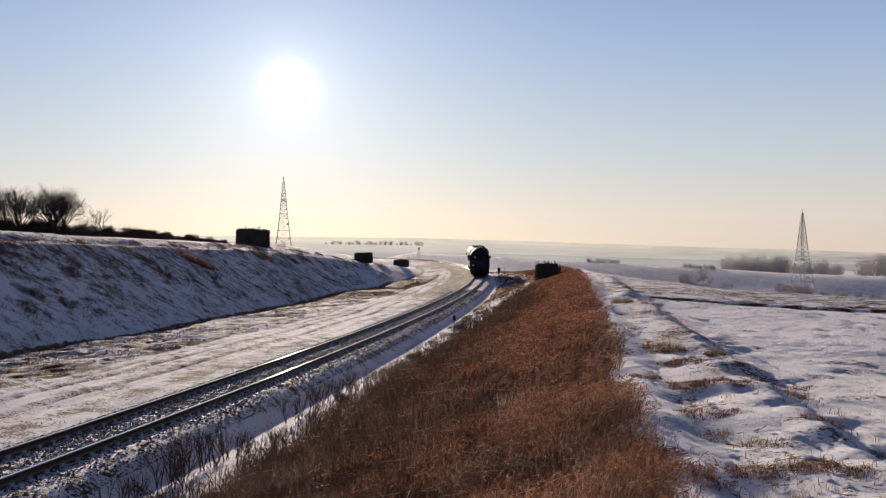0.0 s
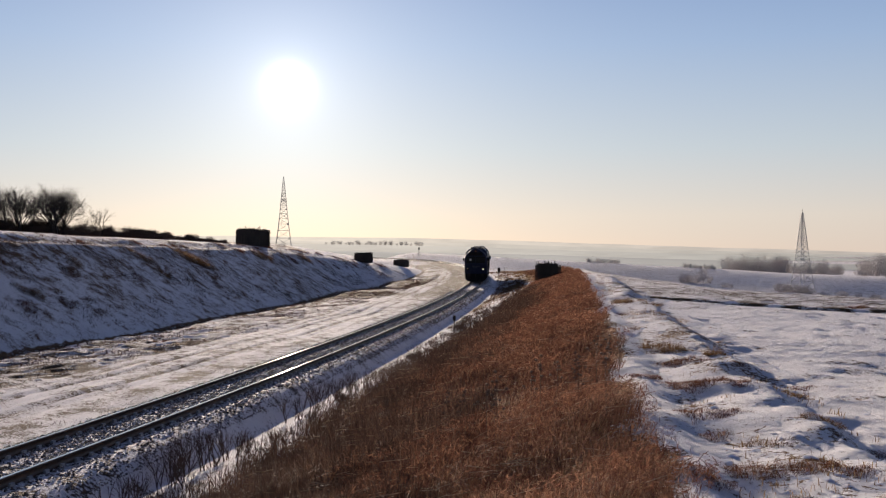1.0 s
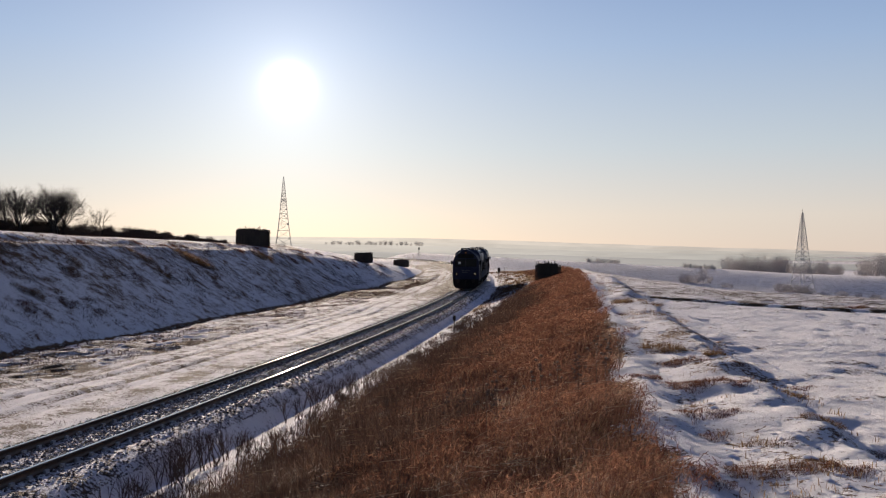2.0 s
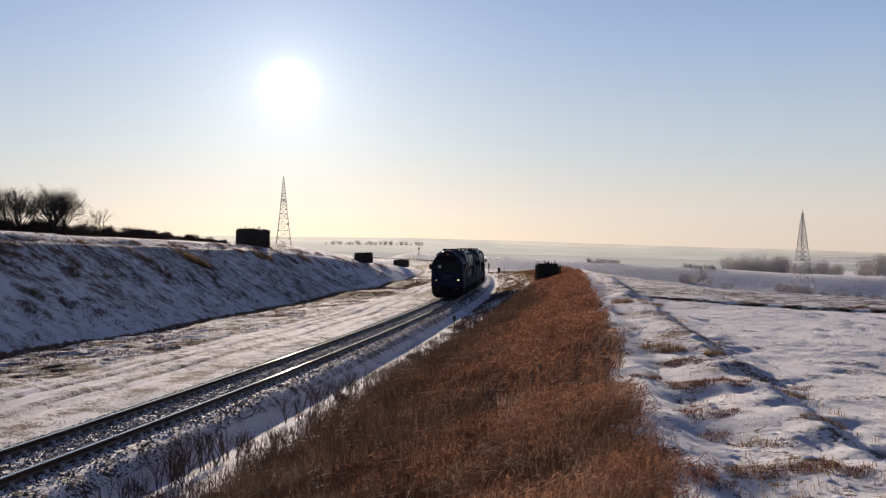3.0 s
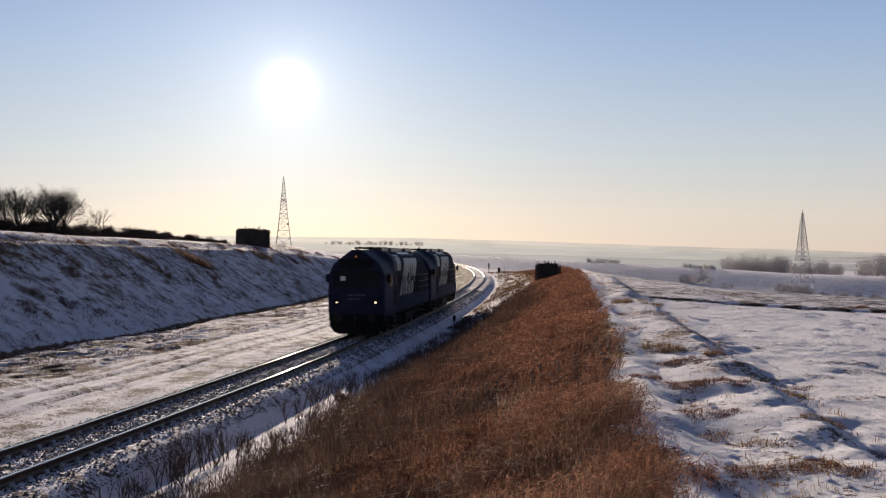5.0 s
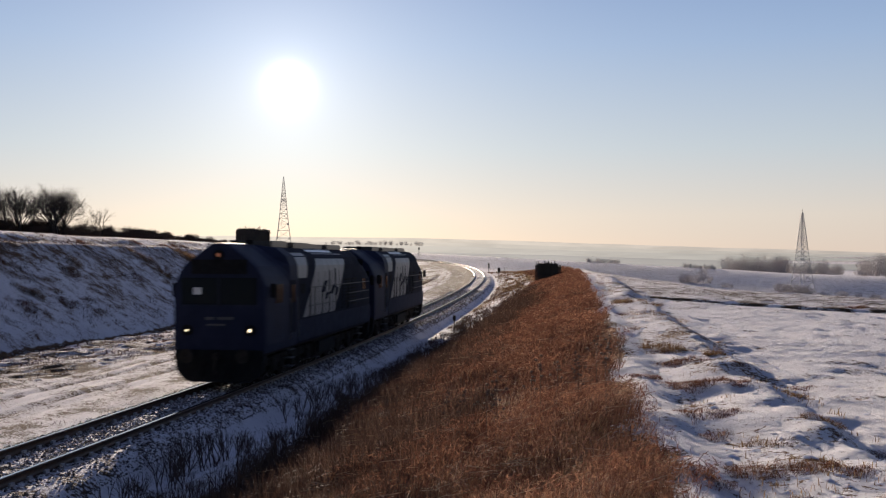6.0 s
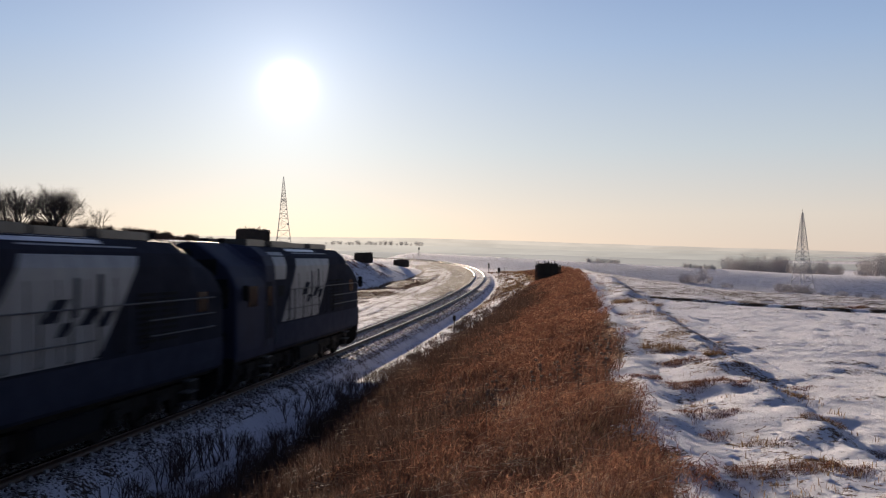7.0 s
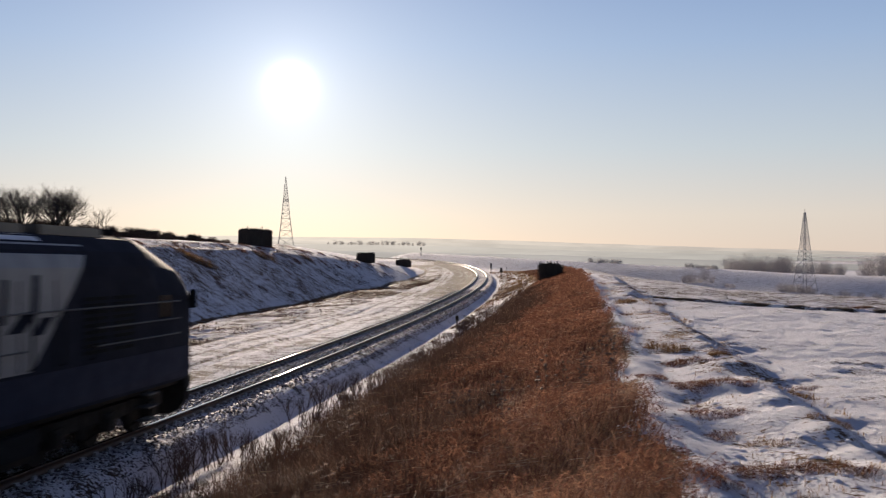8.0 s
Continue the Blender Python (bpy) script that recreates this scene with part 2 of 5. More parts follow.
    z = z - np.clip(1.6 - dist / 120, 0, 1) * (0.8 + 0.6 * lump(X, Y, 3.5, 19)) * (0.13 * np.exp(-((Or + 4.9) / 0.20) ** 2) + 0.14 * np.exp(-((Or + 6.5) / 0.22) ** 2) + 0.04 * np.exp(-((Or + 5.6) / 0.18) ** 2) + 0.09 * np.exp(-((Or + 7.4) / 0.2) ** 2) + 0.07 * np.exp(-((Or + 4.2) / 0.2) ** 2)) + 0.12 * open_ * lump(X, Y, 7, 3)
    return z, S, O


def ground_z(x, y):
    return float(terrain([x], [y])[0][0])


def graded(a, b, start, fine, growth):
    """Grid lines: even between a and b, then wider and wider out to about 4800 m."""
    mid = list(np.arange(a, b, fine))
    up, down, d = [b], [], fine
    while up[-1] < 4800:
        d *= growth
        up.append(up[-1] + d)
    d, x = fine, a
    while x > start:
        d *= growth
        x -= d
        down.append(x)
    return np.array(down[::-1] + mid + up)


def mesh_from(name, verts, faces, mat, smooth_faces=False):
    me = bpy.data.meshes.new(name)
    verts = np.asarray(verts, np.float32)
    faces = np.asarray(faces, np.int32)
    n = faces.shape[1]
    me.vertices.add(len(verts))
    me.vertices.foreach_set("co", verts.ravel())
    me.loops.add(faces.size)
    me.loops.foreach_set("vertex_index", faces.ravel())
    me.polygons.add(len(faces))
    me.polygons.foreach_set("loop_start", np.arange(0, faces.size, n, dtype=np.int32))
    if smooth_faces:
        me.polygons.foreach_set("use_smooth", np.ones(len(faces), bool))
    me.update(calc_edges=True)
    me.validate()
    me.materials.append(mat)
    return me


def build_ground():
    xs = graded(-30, 26, -4800, 0.14, 1.035)
    ys = graded(4, 60, -400, 0.16, 1.030)
    X, Y = np.meshgrid(xs, ys)
    shape = X.shape
    X, Y = X.ravel(), Y.ravel()
    z, S, O = terrain(X, Y)
    n1, n2, n3 = lump(X, Y, 2.3, 11), lump(X, Y, 0.7, 12), lump(X, Y, 9.0, 13)
    mixn = 0.5 * n1 + 0.35 * n2 + 0.4 * n3
    Or = O + 0.3 * lump(X, Y, 13, 17) + 0.1 * lump(X, Y, 4, 18)
    bare = np.full_like(X, 0.31) + 0.12 * mixn
    # rough strip between road and ditch, the ditch, and the steep bank
    bare = np.where((O < -8.3) & (O > -16.2), 0.53 + 0.30 * mixn, bare)
    bare = np.where((O <= -16.0) & (O > -17.2), 0.75, bare)
    bare = np.where((O <= -17.2) & (O > -29), 0.42 - 0.05 * smooth(S, 80, 120) + 0.012 * np.clip(-O - 17, 0, 9) + 0.20 * mixn, bare)
    bare = np.where((O <= -29), 0.40 + 0.15 * mixn, bare)
    bare = np.where((O > -8.3) & (O < -3.2), 0.43 + 0.14 * mixn + 0.19 * np.exp(-((Or + 4.9) / 0.2) ** 2) + 0.17 * np.exp(-((Or + 6.5) / 0.22) ** 2) + 0.12 * np.exp(-((Or + 7.4) / 0.15) ** 2) + 0.10 * np.exp(-((O + 3.4) / 0.5) ** 2), bare)
    bare = np.where((O > -3.2) & (O < -2.1), 0.46 + 0.2 * mixn, bare)
    bare = np.where(abs(O) < 1.9, 0.50, bare)
    bare = np.where((O > -2.1) & (O < -0.8), 0.82 + 0.1 * mixn, bare)
    # the inside of the bend: bare ballast and a churned road
    bend = smooth(S, 55, 95) * (S < 230)
    bare = np.where((O > -5.2 + 0.5 * n1) & (O < -1.9), np.maximum(bare, 0.74 * bend + 0.12 * mixn), bare)
    bare = np.where((O <= -5.2) & (O > -16), bare + 0.09 * bend + 0.12 * bend * n3, bare)
    bare = np.where((O > 1.9) & (O < 2.7), 0.34 + 0.14 * mixn, bare)
    g = smooth(O - 0.032 * np.clip(S, 0, 45) + 0.8 * n1 + 0.5 * n2, 4.6, 6.6) * (1 - smooth(O, 11.2 + 0.3 * n1, 11.9 + 0.3 * n1))
    bare = bare * (1 - g) + g * 0.95
    bare = np.where((O > 12.2) & (O < 14.2), np.maximum(bare, 0.40 + 0.26 * mixn), bare)
    Ov = O + 0.35 * lump(X, Y, 3.1, 25) + 0.16 * lump(X, Y, 0.9, 26)
    bare = np.where((Ov > 13.5) & (Ov < 14.1), np.maximum(bare, 0.46 + 0.4 * mixn), bare)
    bare = np.where((S > 85) & (S < 175) & (O > 2.9) & (O < 12), np.maximum(bare, 0.54 + 0.25 * mixn), bare)
    dist = np.hypot(X, Y)
    line = (X - 8.5) * 0.573 + (Y - 48.0) * 0.819
    bare = np.where((O > 14) & (line > 0) & (dist < 400), 0.50 + 0.10 * mixn, bare)
    bare = np.where((O > 14) & (abs(line - 0.2) < 0.75 + 0.3 * n2), 0.62 + 0.35 * n2, bare)
    # soil mixed in beyond 300 m only to darken the distant snow
    bare = np.where((dist > 300), 0.46 + 0.20 * lump(X, Y, 260, 21) + 0.1 * lump(X * 0.3, Y, 90, 22), bare)
    bearing = X / np.clip(Y, 1, None)
    bare = np.where((Y > 150) & (O < -30) & (bearing < -0.09) & (Y < 420), 0.62 + 0.2 * mixn, bare)
    # hillside snow: soil mixed in to paint the dimness of grazing sunlight
    bare = np.where((Y > 275) & (Y < 420) & (bearing > -0.15) & (abs(O) > 6), 0.415 + 0.04 * lump(X, Y, 40, 23), bare)
    straw = np.clip(g * (0.15 + 0.85 * smooth(O, 5.0, 8.0)) + 0.5 * ((O < -17) & (O > -29)) + 0.4 * ((O > 12) & (O < 15)), 0, 1)
    ny, nx = shape
    i = np.arange((ny - 1) * (nx - 1))
    a = (i // (nx - 1)) * nx + i % (nx - 1)
    faces = np.stack([a, a + 1, a + nx + 1, a + nx], 1)
    me = mesh_from("ground", np.stack([X, Y, z], 1), faces, M_GROUND, True)
    for name, values in (("bare", bare), ("straw", straw)):
        at = me.attributes.new(name, 'FLOAT', 'POINT')
        at.data.foreach_set("value", values.astype(np.float32))
    ob = new("ground", me)
    tagged(ob, "snow-covered farmland with a railway cutting and bare patches", "ground", kind="structure")
    return ob


ground = build_ground()


def sweep(profile, s0, s1, step, close=True):
    """Verts and quads of a profile (lateral, height) swept along the track."""
    ss = np.arange(s0, s1 + 1e-6, step)
    n = len(profile)
    verts, faces = [], []
    for s in ss:
        for o, z in profile:
            verts.append(rail_point(s, o, z))
    m = n if close else n - 1
    for i in range(len(ss) - 1):
        for j in range(m):
            b = (j + 1) % n
            faces.append((i * n + j, i * n + b, (i + 1) * n + b, (i + 1) * n + j))
    return verts, faces


def box(bm, x0, x1, y0, y1, z0, z1):
    vs = [bm.verts.new((x, y, z)) for z in (z0, z1) for y in (y0, y1) for x in (x0, x1)]
    for q in ((0, 2, 3, 1), (4, 5, 7, 6), (0, 1, 5, 4), (2, 6, 7, 3), (0, 4, 6, 2), (1, 3, 7, 5)):
        bm.faces.new([vs[i] for i in q])


def part(name, bm, material, parent, label=""):
    me = bpy.data.meshes.new(name)
    bmesh.ops.recalc_face_normals(bm, faces=bm.faces)
    bm.to_mesh(me)
    bm.free()
    me.materials.append(material)
    ob = new(name, me)
    ob.parent = parent
    if label:
        tagged(ob, label)
    return ob


def blade_material(name, dark, mid, light, translucent=0.3):
    k = Mat(name, 0.75, 0, 0.08)
    col = k.ramp(k.island(), [(0.0, dark), (0.55, mid), (1.0, light)])
    big = k.ramp(k.noise(0.9, 5, 0.7), [(0.38, (0.0,)), (0.68, (0.8,))])
    col = k.mix(big, col, dark)
    k.put("Base Color", col)
    tr = k.nt.nodes.new("ShaderNodeBsdfTranslucent")
    k.nt.links.new(col, tr.inputs["Color"])
    mx = k.nt.nodes.new("ShaderNodeMixShader")
    mx.inputs[0].default_value = translucent
    k.nt.links.new(k.b.outputs[0], mx.inputs[1])
    k.nt.links.new(tr.outputs[0], mx.inputs[2])
    k.nt.links.new(mx.outputs[0], k.nt.nodes["Material Output"].inputs["Surface"])
    return k.m


M_GRASS = blade_material("dry_russet_grass", (0.05, 0.022, 0.016), (0.155, 0.068, 0.045), (0.36, 0.20, 0.125), 0.45)
M_STRAW = blade_material("pale_straw", (0.14, 0.085, 0.04), (0.34, 0.22, 0.11), (0.5, 0.37, 0.2), 0.4)
M_TUFT = blade_material("brown_tuft_grass", (0.07, 0.04, 0.02), (0.20, 0.115, 0.055), (0.36, 0.24, 0.12), 0.4)
M_STALK = varied("bleached_glossy_stalks", (0.35, 0.24, 0.14), (0.6, 0.48, 0.34), 8, 0.55, bump=0, spec=0.3)
# dark partly as dead weeds, partly to paint the shade among them
M_BRUSH = blade_material("dead_brush_and_shade_tone", (0.027, 0.016, 0.013), (0.075, 0.044, 0.035), (0.18, 0.118, 0.085), 0.35)
M_TWIG = varied("dark_bare_twigs", (0.05, 0.032, 0.024), (0.13, 0.085, 0.062), 5, 0.8, bump=0)
M_BARK = varied("dark_tree_bark", (0.025, 0.02, 0.017), (0.08, 0.065, 0.055), 4, 0.9, bump=0.3)
# wood colour lightened to stand in for distance haze
M_FARWOOD_HAZED = varied("haze_tinted_far_wood", (0.36, 0.33, 0.32), (0.52, 0.49, 0.48), 0.5, 0.9, bump=0)
M_BOARD = varied("weathered_grey_boards", (0.025, 0.02, 0.017), (0.09, 0.075, 0.062), 3, 0.85, stretch=(1, 1, 0.2))
M_POST = varied("weathered_post", (0.05, 0.045, 0.04), (0.14, 0.13, 0.12), 4, 0.8)


def blades(x, y, z, height, width, lean, heading, seed):
    """Bent grass blades as two quads each: verts and faces."""
    r = np.random.RandomState(seed)
    n = len(x)
    base = np.stack([x, y, z], 1)
    d = np.stack([np.cos(heading), np.sin(heading), np.zeros(n)], 1)
    side = np.stack([-np.sin(heading + r.uniform(-1.2, 1.2, n)), np.cos(heading + r.uniform(-1.2, 1.2, n)), np.zeros(n)], 1)
    up = np.array([0, 0, 1.0])
    p0 = base - up * 0.03
    p1 = base + d * (lean * height * 0.35)[:, None] + up * (height * 0.6)[:, None]
    p2 = base + d * (lean * height)[:, None] + up * (height * np.sqrt(np.clip(1 - lean ** 2 * 0.6, 0.1, 1)))[:, None]
    w = width[:, None] * side * 0.5
    v = np.stack([p0 - w, p0 + w, p1 - w * 0.8, p1 + w * 0.8, p2 - w * 0.2, p2 + w * 0.2], 1).reshape(-1, 3)
    b = (np.arange(n) * 6)[:, None]
    f = np.concatenate([b + np.array([[0, 1, 3, 2]]), b + np.array([[2, 3, 5, 4]])], 0)
    return v, f


def track_xy(s, o):
    o = widened(s, o)
    x, y, a = (np.interp(s, TS, c) for c in (TX, TY, TA))
    return x + o * np.cos(a), y - o * np.sin(a)


def tangle(x, y, z, length, width, pitch, heading):
    """Short stiff stems lying every way in matted grass: one narrow quad each."""
    d = np.stack([np.cos(heading) * np.cos(pitch), np.sin(heading) * np.cos(pitch), np.sin(pitch)], 1)
    c = np.stack([x, y, z], 1)
    side = np.cross(d, np.array([0.25, -0.9, 0.35]))
    side /= np.linalg.norm(side, axis=1)[:, None] + 1e-6
    e, w = d * (length * 0.5)[:, None], side * (width * 0.5)[:, None]
    v = np.stack([c - e - w, c - e + w, c + e + w * 0.4, c + e - w * 0.4], 1).reshape(-1, 3)
    return v, np.arange(len(v)).reshape(-1, 4)


def bank_spots(r, n, s_end, power, edge_left, edge_right):
    s = np.where(r.rand(n) < 0.04, r.uniform(-30, -15, n), -15 + (s_end + 15) * r.rand(n) ** power)
    o = r.uniform(2.5, 12.6, n)
    x, y = track_xy(s, o)
    e = 0.5 * lump(x, y, 2.0, 31) + 0.35 * lump(x, y, 0.6, 32)
    keep = (o > edge_left + 1.1 * e + 0.028 * np.clip(s, 0, 45) + 2.2 * r.rand(n) ** 1.5) & (o < edge_right + 0.5 * e)
    x, y, s, o = x[keep], y[keep], s[keep], o[keep]
    # hummocks: matted cushions with dark gaps between them
    hum = 0.6 * lump(x, y, 0.8, 33) + 0.4 * lump(x, y, 0.33, 36) + 0.45 * lump(x, y, 2.1, 34)
    return s, o, x, y, hum


def build_bank_grass():
    r = np.random.RandomState(7)
    s, o, x, y, hum = bank_spots(r, 290000, 160, 2.4, 6.0, 11.55)
    keep = hum > -1.0 + 0.55 * r.rand(len(x))
    x, y, hum = x[keep], y[keep], hum[keep]
    n, dist = len(x), np.hypot(x, y)
    h = np.clip(0.19 + 0.14 * r.rand(n) + 0.12 * hum, 0.07, 0.42)
    wd = 0.003 + 0.003 * r.rand(n) + 0.0005 * np.clip(dist - 8, 0, 90)
    lean = np.clip(r.normal(1.0, 0.4, n), 0.1, 1.28)
    head = 0.2 + r.normal(0, 1.0, n) + 2.4 * lump(x, y, 1.3, 35)
    v, f = blades(x, y, terrain(x, y)[0], h, wd, lean, head, 8)
    ob = new("bank_grass", mesh_from("bank_grass", v, f, M_GRASS))
    tagged(ob, "matted russet dry grass covering the railway bank", "grass", kind="stuff")
    # broken stems and seed heads tangled over the mat
    s, o, x, y, hum = bank_spots(r, 300000, 120, 2.4, 6.0, 11.7)
    keep = hum > -0.5 + 0.5 * r.rand(len(x))
    x, y, hum = x[keep], y[keep], hum[keep]
    n, dist = len(x), np.hypot(x, y)
    z = terrain(x, y)[0] + np.clip(0.17 + 0.15 * hum + 0.18 * r.rand(n), 0.04, 0.5)
    v, f = tangle(x, y, z, r.uniform(0.02, 0.09, n), 0.003 + 0.004 * r.rand(n) + 0.00045 * np.clip(dist - 8, 0, 90), r.normal(0.3, 0.7, n), r.uniform(0, 6.28, n))
    ob = new("broken_stems", mesh_from("broken_stems", v, f, M_GRASS))
    tagged(ob, "tangled russet stems and seed heads over matted grass", "grass", kind="stuff")
    # dead brush along the foot of the bank; dark tone also paints hollow shade
    m = 260000
    s = -13 + 75 * r.rand(m) ** 1.9
    o = 3.0 + 6.5 * r.rand(m)
    x, y = track_xy(s, o)
    e = 0.9 * lump(x, y, 2.4, 43) + 0.7 * lump(x, y, 1.0, 41) + 0.5 * lump(x, y, 0.4, 42)
    keep = (o > 4.5 + 0.8 * e + 0.032 * np.clip(s, 0, 45) + 1.9 * r.rand(m)) & (o < 5.6 + 3.6 * r.rand(m) ** 0.6 + 0.8 * e) & (e > -0.9)
    x, y, o, e = x[keep], y[keep], o[keep], e[keep]
    m = len(x)
    v, f = blades(x, y, terrain(x, y)[0], np.clip(0.22 + 0.4 * r.rand(m) + 0.12 * e, 0.1, 0.75), 0.004 + 0.004 * r.rand(m) + 0.0003 * np.hypot(x, y) * r.rand(m), np.clip(r.normal(0.55, 0.35, m), 0, 1.2), r.uniform(0, 6.28, m), 44)
    ob = new("dead_brush", mesh_from("dead_brush", v, f, M_BRUSH))
    tagged(ob, "tangled dead brush along the foot of the bank, coloured dark partly for shade", "brush", kind="stuff")
    # flattened pale stalks that catch the sun
    m = 1500
    s = -14 + 80 * r.rand(m) ** 1.8
    o = r.uniform(5.2, 11.6, m)
    x, y = track_xy(s, o)
    z = terrain(x, y)[0] + r.uniform(0.22, 0.48, m)
    v, f = tangle(x, y, z, 0.06 + 0.36 * r.rand(m) ** 2.5, 0.0035 + 0.00022 * np.hypot(x, y) * r.rand(m), r.normal(0.12, 0.12, m), 0.3 + r.normal(0, 0.45, m))
    ob = new("dry_stalks", mesh_from("dry_stalks", v, f, M_STALK))
    tagged(ob, "bleached bent stalks lying on the russet grass", "grass", kind="stuff")


build_bank_grass()


def tuft_mesh(seed, n, radius, hmin, hmax, mat):
    r = np.random.RandomState(seed)
    a, q = r.uniform(0, 6.283, n), radius * np.sqrt(r.rand(n))
    x, y = q * np.cos(a) * (1.15 + 0.25 * np.sin(2 * a + seed)), q * np.sin(a)
    dome = np.clip(1.15 - 0.85 * (q / radius) ** 2, 0.2, 1)
    v, f = blades(x, y, np.zeros(n) - 0.02, r.uniform(hmin, hmax, n) * dome * (0.75 + 0.5 * lump(x * 3, y * 3, 0.4, seed)), 0.003 + 0.005 * r.rand(n), np.clip(r.normal(0.95, 0.3, n), 0.1, 1.28),
                  np.where(r.rand(n) < 0.5, a, 0.2 + r.normal(0, 0.7, n)), seed + 1)
    return mesh_from("grass_tuft", v, f, mat)


TUFTS = [tuft_mesh(40 + i, n, rad, h0, h1, m) for i, (n, rad, h0, h1, m) in enumerate(
    ((800, 0.34, 0.06, 0.24, M_TUFT), (600, 0.24, 0.05, 0.18, M_TUFT), (1000, 0.45, 0.05, 0.20, M_GRASS), (500, 0.30, 0.1, 0.40, M_TUFT)))]


def place_tuft(x, y, kind, size, turn, label, group, tall=0.9):
    ob = new("grass_tuft", TUFTS[kind])
    zz = terrain([x - 0.4, x + 0.4, x, x, x], [y, y, y - 0.4, y + 0.4, y])[0]
    up = Vector(((zz[0] - zz[1]) / 0.8, (zz[2] - zz[3]) / 0.8, 1.0)).normalized()
    tilt = Vector((0, 0, 1)).rotation_difference(up).to_matrix().to_4x4()
    ob.matrix_basis = Matrix.Translation((x, y, zz[4])) @ tilt @ Matrix.Rotation(turn, 4, 'Z') @ Matrix.Diagonal((size, size, size * tall, 1))
    tagged(ob, label, "grass tuft", group=group)


def verge_tufts():
    r = random.Random(4)
    named = [(6.6, 37.1, 3, 1.5), (6.9, 39.5, 3, 1.3), (8.6, 40.5, 3, 1.1), (5.6, 31.0, 2, 1.1), (4.7, 24.7, 2, 1.25), (4.25, 20.3, 3, 1.25), (4.45, 19.6, 3, 1.1), (4.25, 17.7, 2, 1.0), (5.0, 18.5, 3, 0.8),
             (3.3, 14.5, 2, 0.9), (3.55, 14.2, 2, 0.9), (3.8, 14.3, 2, 0.8), (3.1, 15.3, 2, 0.6), (5.0, 14.2, 1, 1.0), (3.1, 12.0, 2, 0.9), (3.4, 11.9, 2, 0.6), (3.0, 10.9, 2, 0.6), (3.35, 10.3, 0, 0.8), (4.32, 11.4, 0, 0.65),
             (2.8, 9.0, 2, 0.7), (3.05, 8.95, 2, 0.75), (3.35, 8.9, 2, 0.75), (3.62, 8.75, 2, 0.6), (2.05, 8.8, 2, 0.7), (2.2, 8.5, 2, 0.6), (4.6, 10.4, 2, 0.5), (5.6, 15.6, 2, 0.7), (18.0, 43.6, 2, 1.5), (18.3, 43.9, 3, 1.2)]
    for x, y, k, sz in named:
        place_tuft(x, y, k, sz * 0.95, r.uniform(-0.4, 0.4), "dry brown grass tuft flattened in trodden snow", "grass tufts on the field verge", 0.75)
    for i in range(26):
        s, o = -12 + 90 * r.random() ** 1.5, r.uniform(12.4, 14.0)
        x, y = track_xy(s, o)
        place_tuft(float(x), float(y), r.choice((2, 2, 1, 0)), r.uniform(0.2, 0.5), r.uniform(-0.6, 0.6), "dry brown grass tuft flattened in trodden snow", "grass tufts on the field verge", 0.75)
    for i in range(70):
        s, o = r.uniform(18, 150), -18.5 - 8.5 * r.random() ** 0.6
        x, y = track_xy(s, o)
        place_tuft(float(x), float(y), 2, r.uniform(0.6, 1.7), r.uniform(0, 6), "brown dry grass tuft on the snowy cutting slope", "grass tufts on the cutting slope", 1.5)
    for x, y, sz in ((-24.3, 80.2, 2.6), (-23.6, 80.8, 2.2), (-22.0, 79.7, 2.2), (-23.0, 89.0, 3.0), (-22.3, 90.2, 3.0), (-21.6, 91.4, 2.6), (-25.4, 69.1, 2.2), (-24.9, 66.9, 1.8), (-24.7, 59.0, 2.0), (-24.2, 59.6, 1.8), (-20.4, 110.3, 3.2), (-19.6, 112.0, 2.8), (-17.3, 125.9, 2.8), (-15.6, 100.9, 1.6)):
        place_tuft(x, y, 0, sz, r.uniform(0, 6), "large brown dry grass clump on the snowy cutting slope", "grass tufts on the cutting slope", 1.6)
    for i in range(45):
        s, o = r.uniform(0, 110), r.uniform(-15.5, -9.0)
        x, y = track_xy(s, o)
        place_tuft(float(x), float(y), r.choice((1, 2)), r.uniform(0.5, 1.0), r.uniform(0, 6), "short flattened dry grass tuft in thin snow", "grass tufts beside the service road")


verge_tufts()


def far_bank_tufts():
    r = random.Random(14)
    for i in range(40):
        s, o = r.uniform(86, 150), r.uniform(3.5, 11.5)
        x, y = track_xy(s, o)
        place_tuft(float(x), float(y), 3, r.uniform(1.2, 2.4), r.uniform(0, 6), "yellowed dry grass tuft on the far end of the bank", "grass tufts on the far bank", 0.8)


far_bank_tufts()


def stubble(name, n, s0, s1, power, o0, o1, hmin, hmax, cover, seed, mat, label, far=0.0011):
    """Short dry blades poking through the snow in drifting patches."""
    r = np.random.RandomState(seed)
    s = s0 + (s1 - s0) * r.rand(n) ** power
    o = r.uniform(o0, o1, n)
    x, y = track_xy(s, o)
    e = 0.5 * lump(x, y, 3.0, seed + 1) + 0.5 * lump(x, y, 0.8, seed + 2) + 0.35 * lump(x, y, 0.3, seed + 3)
    keep = e > cover + 0.25 * r.rand(n)
    x, y = x[keep], y[keep]
    m = len(x)
    d = np.hypot(x, y)
    v, f = blades(x, y, terrain(x, y)[0], r.uniform(hmin, hmax, m), 0.004 + 0.004 * r.rand(m) + far * d * r.rand(m), np.clip(r.normal(0.7, 0.4, m), 0, 1.6), r.uniform(0, 6.28, m), seed + 4)
    tagged(new(name, mesh_from(name, v, f, mat)), label, "grass", kind="stuff")


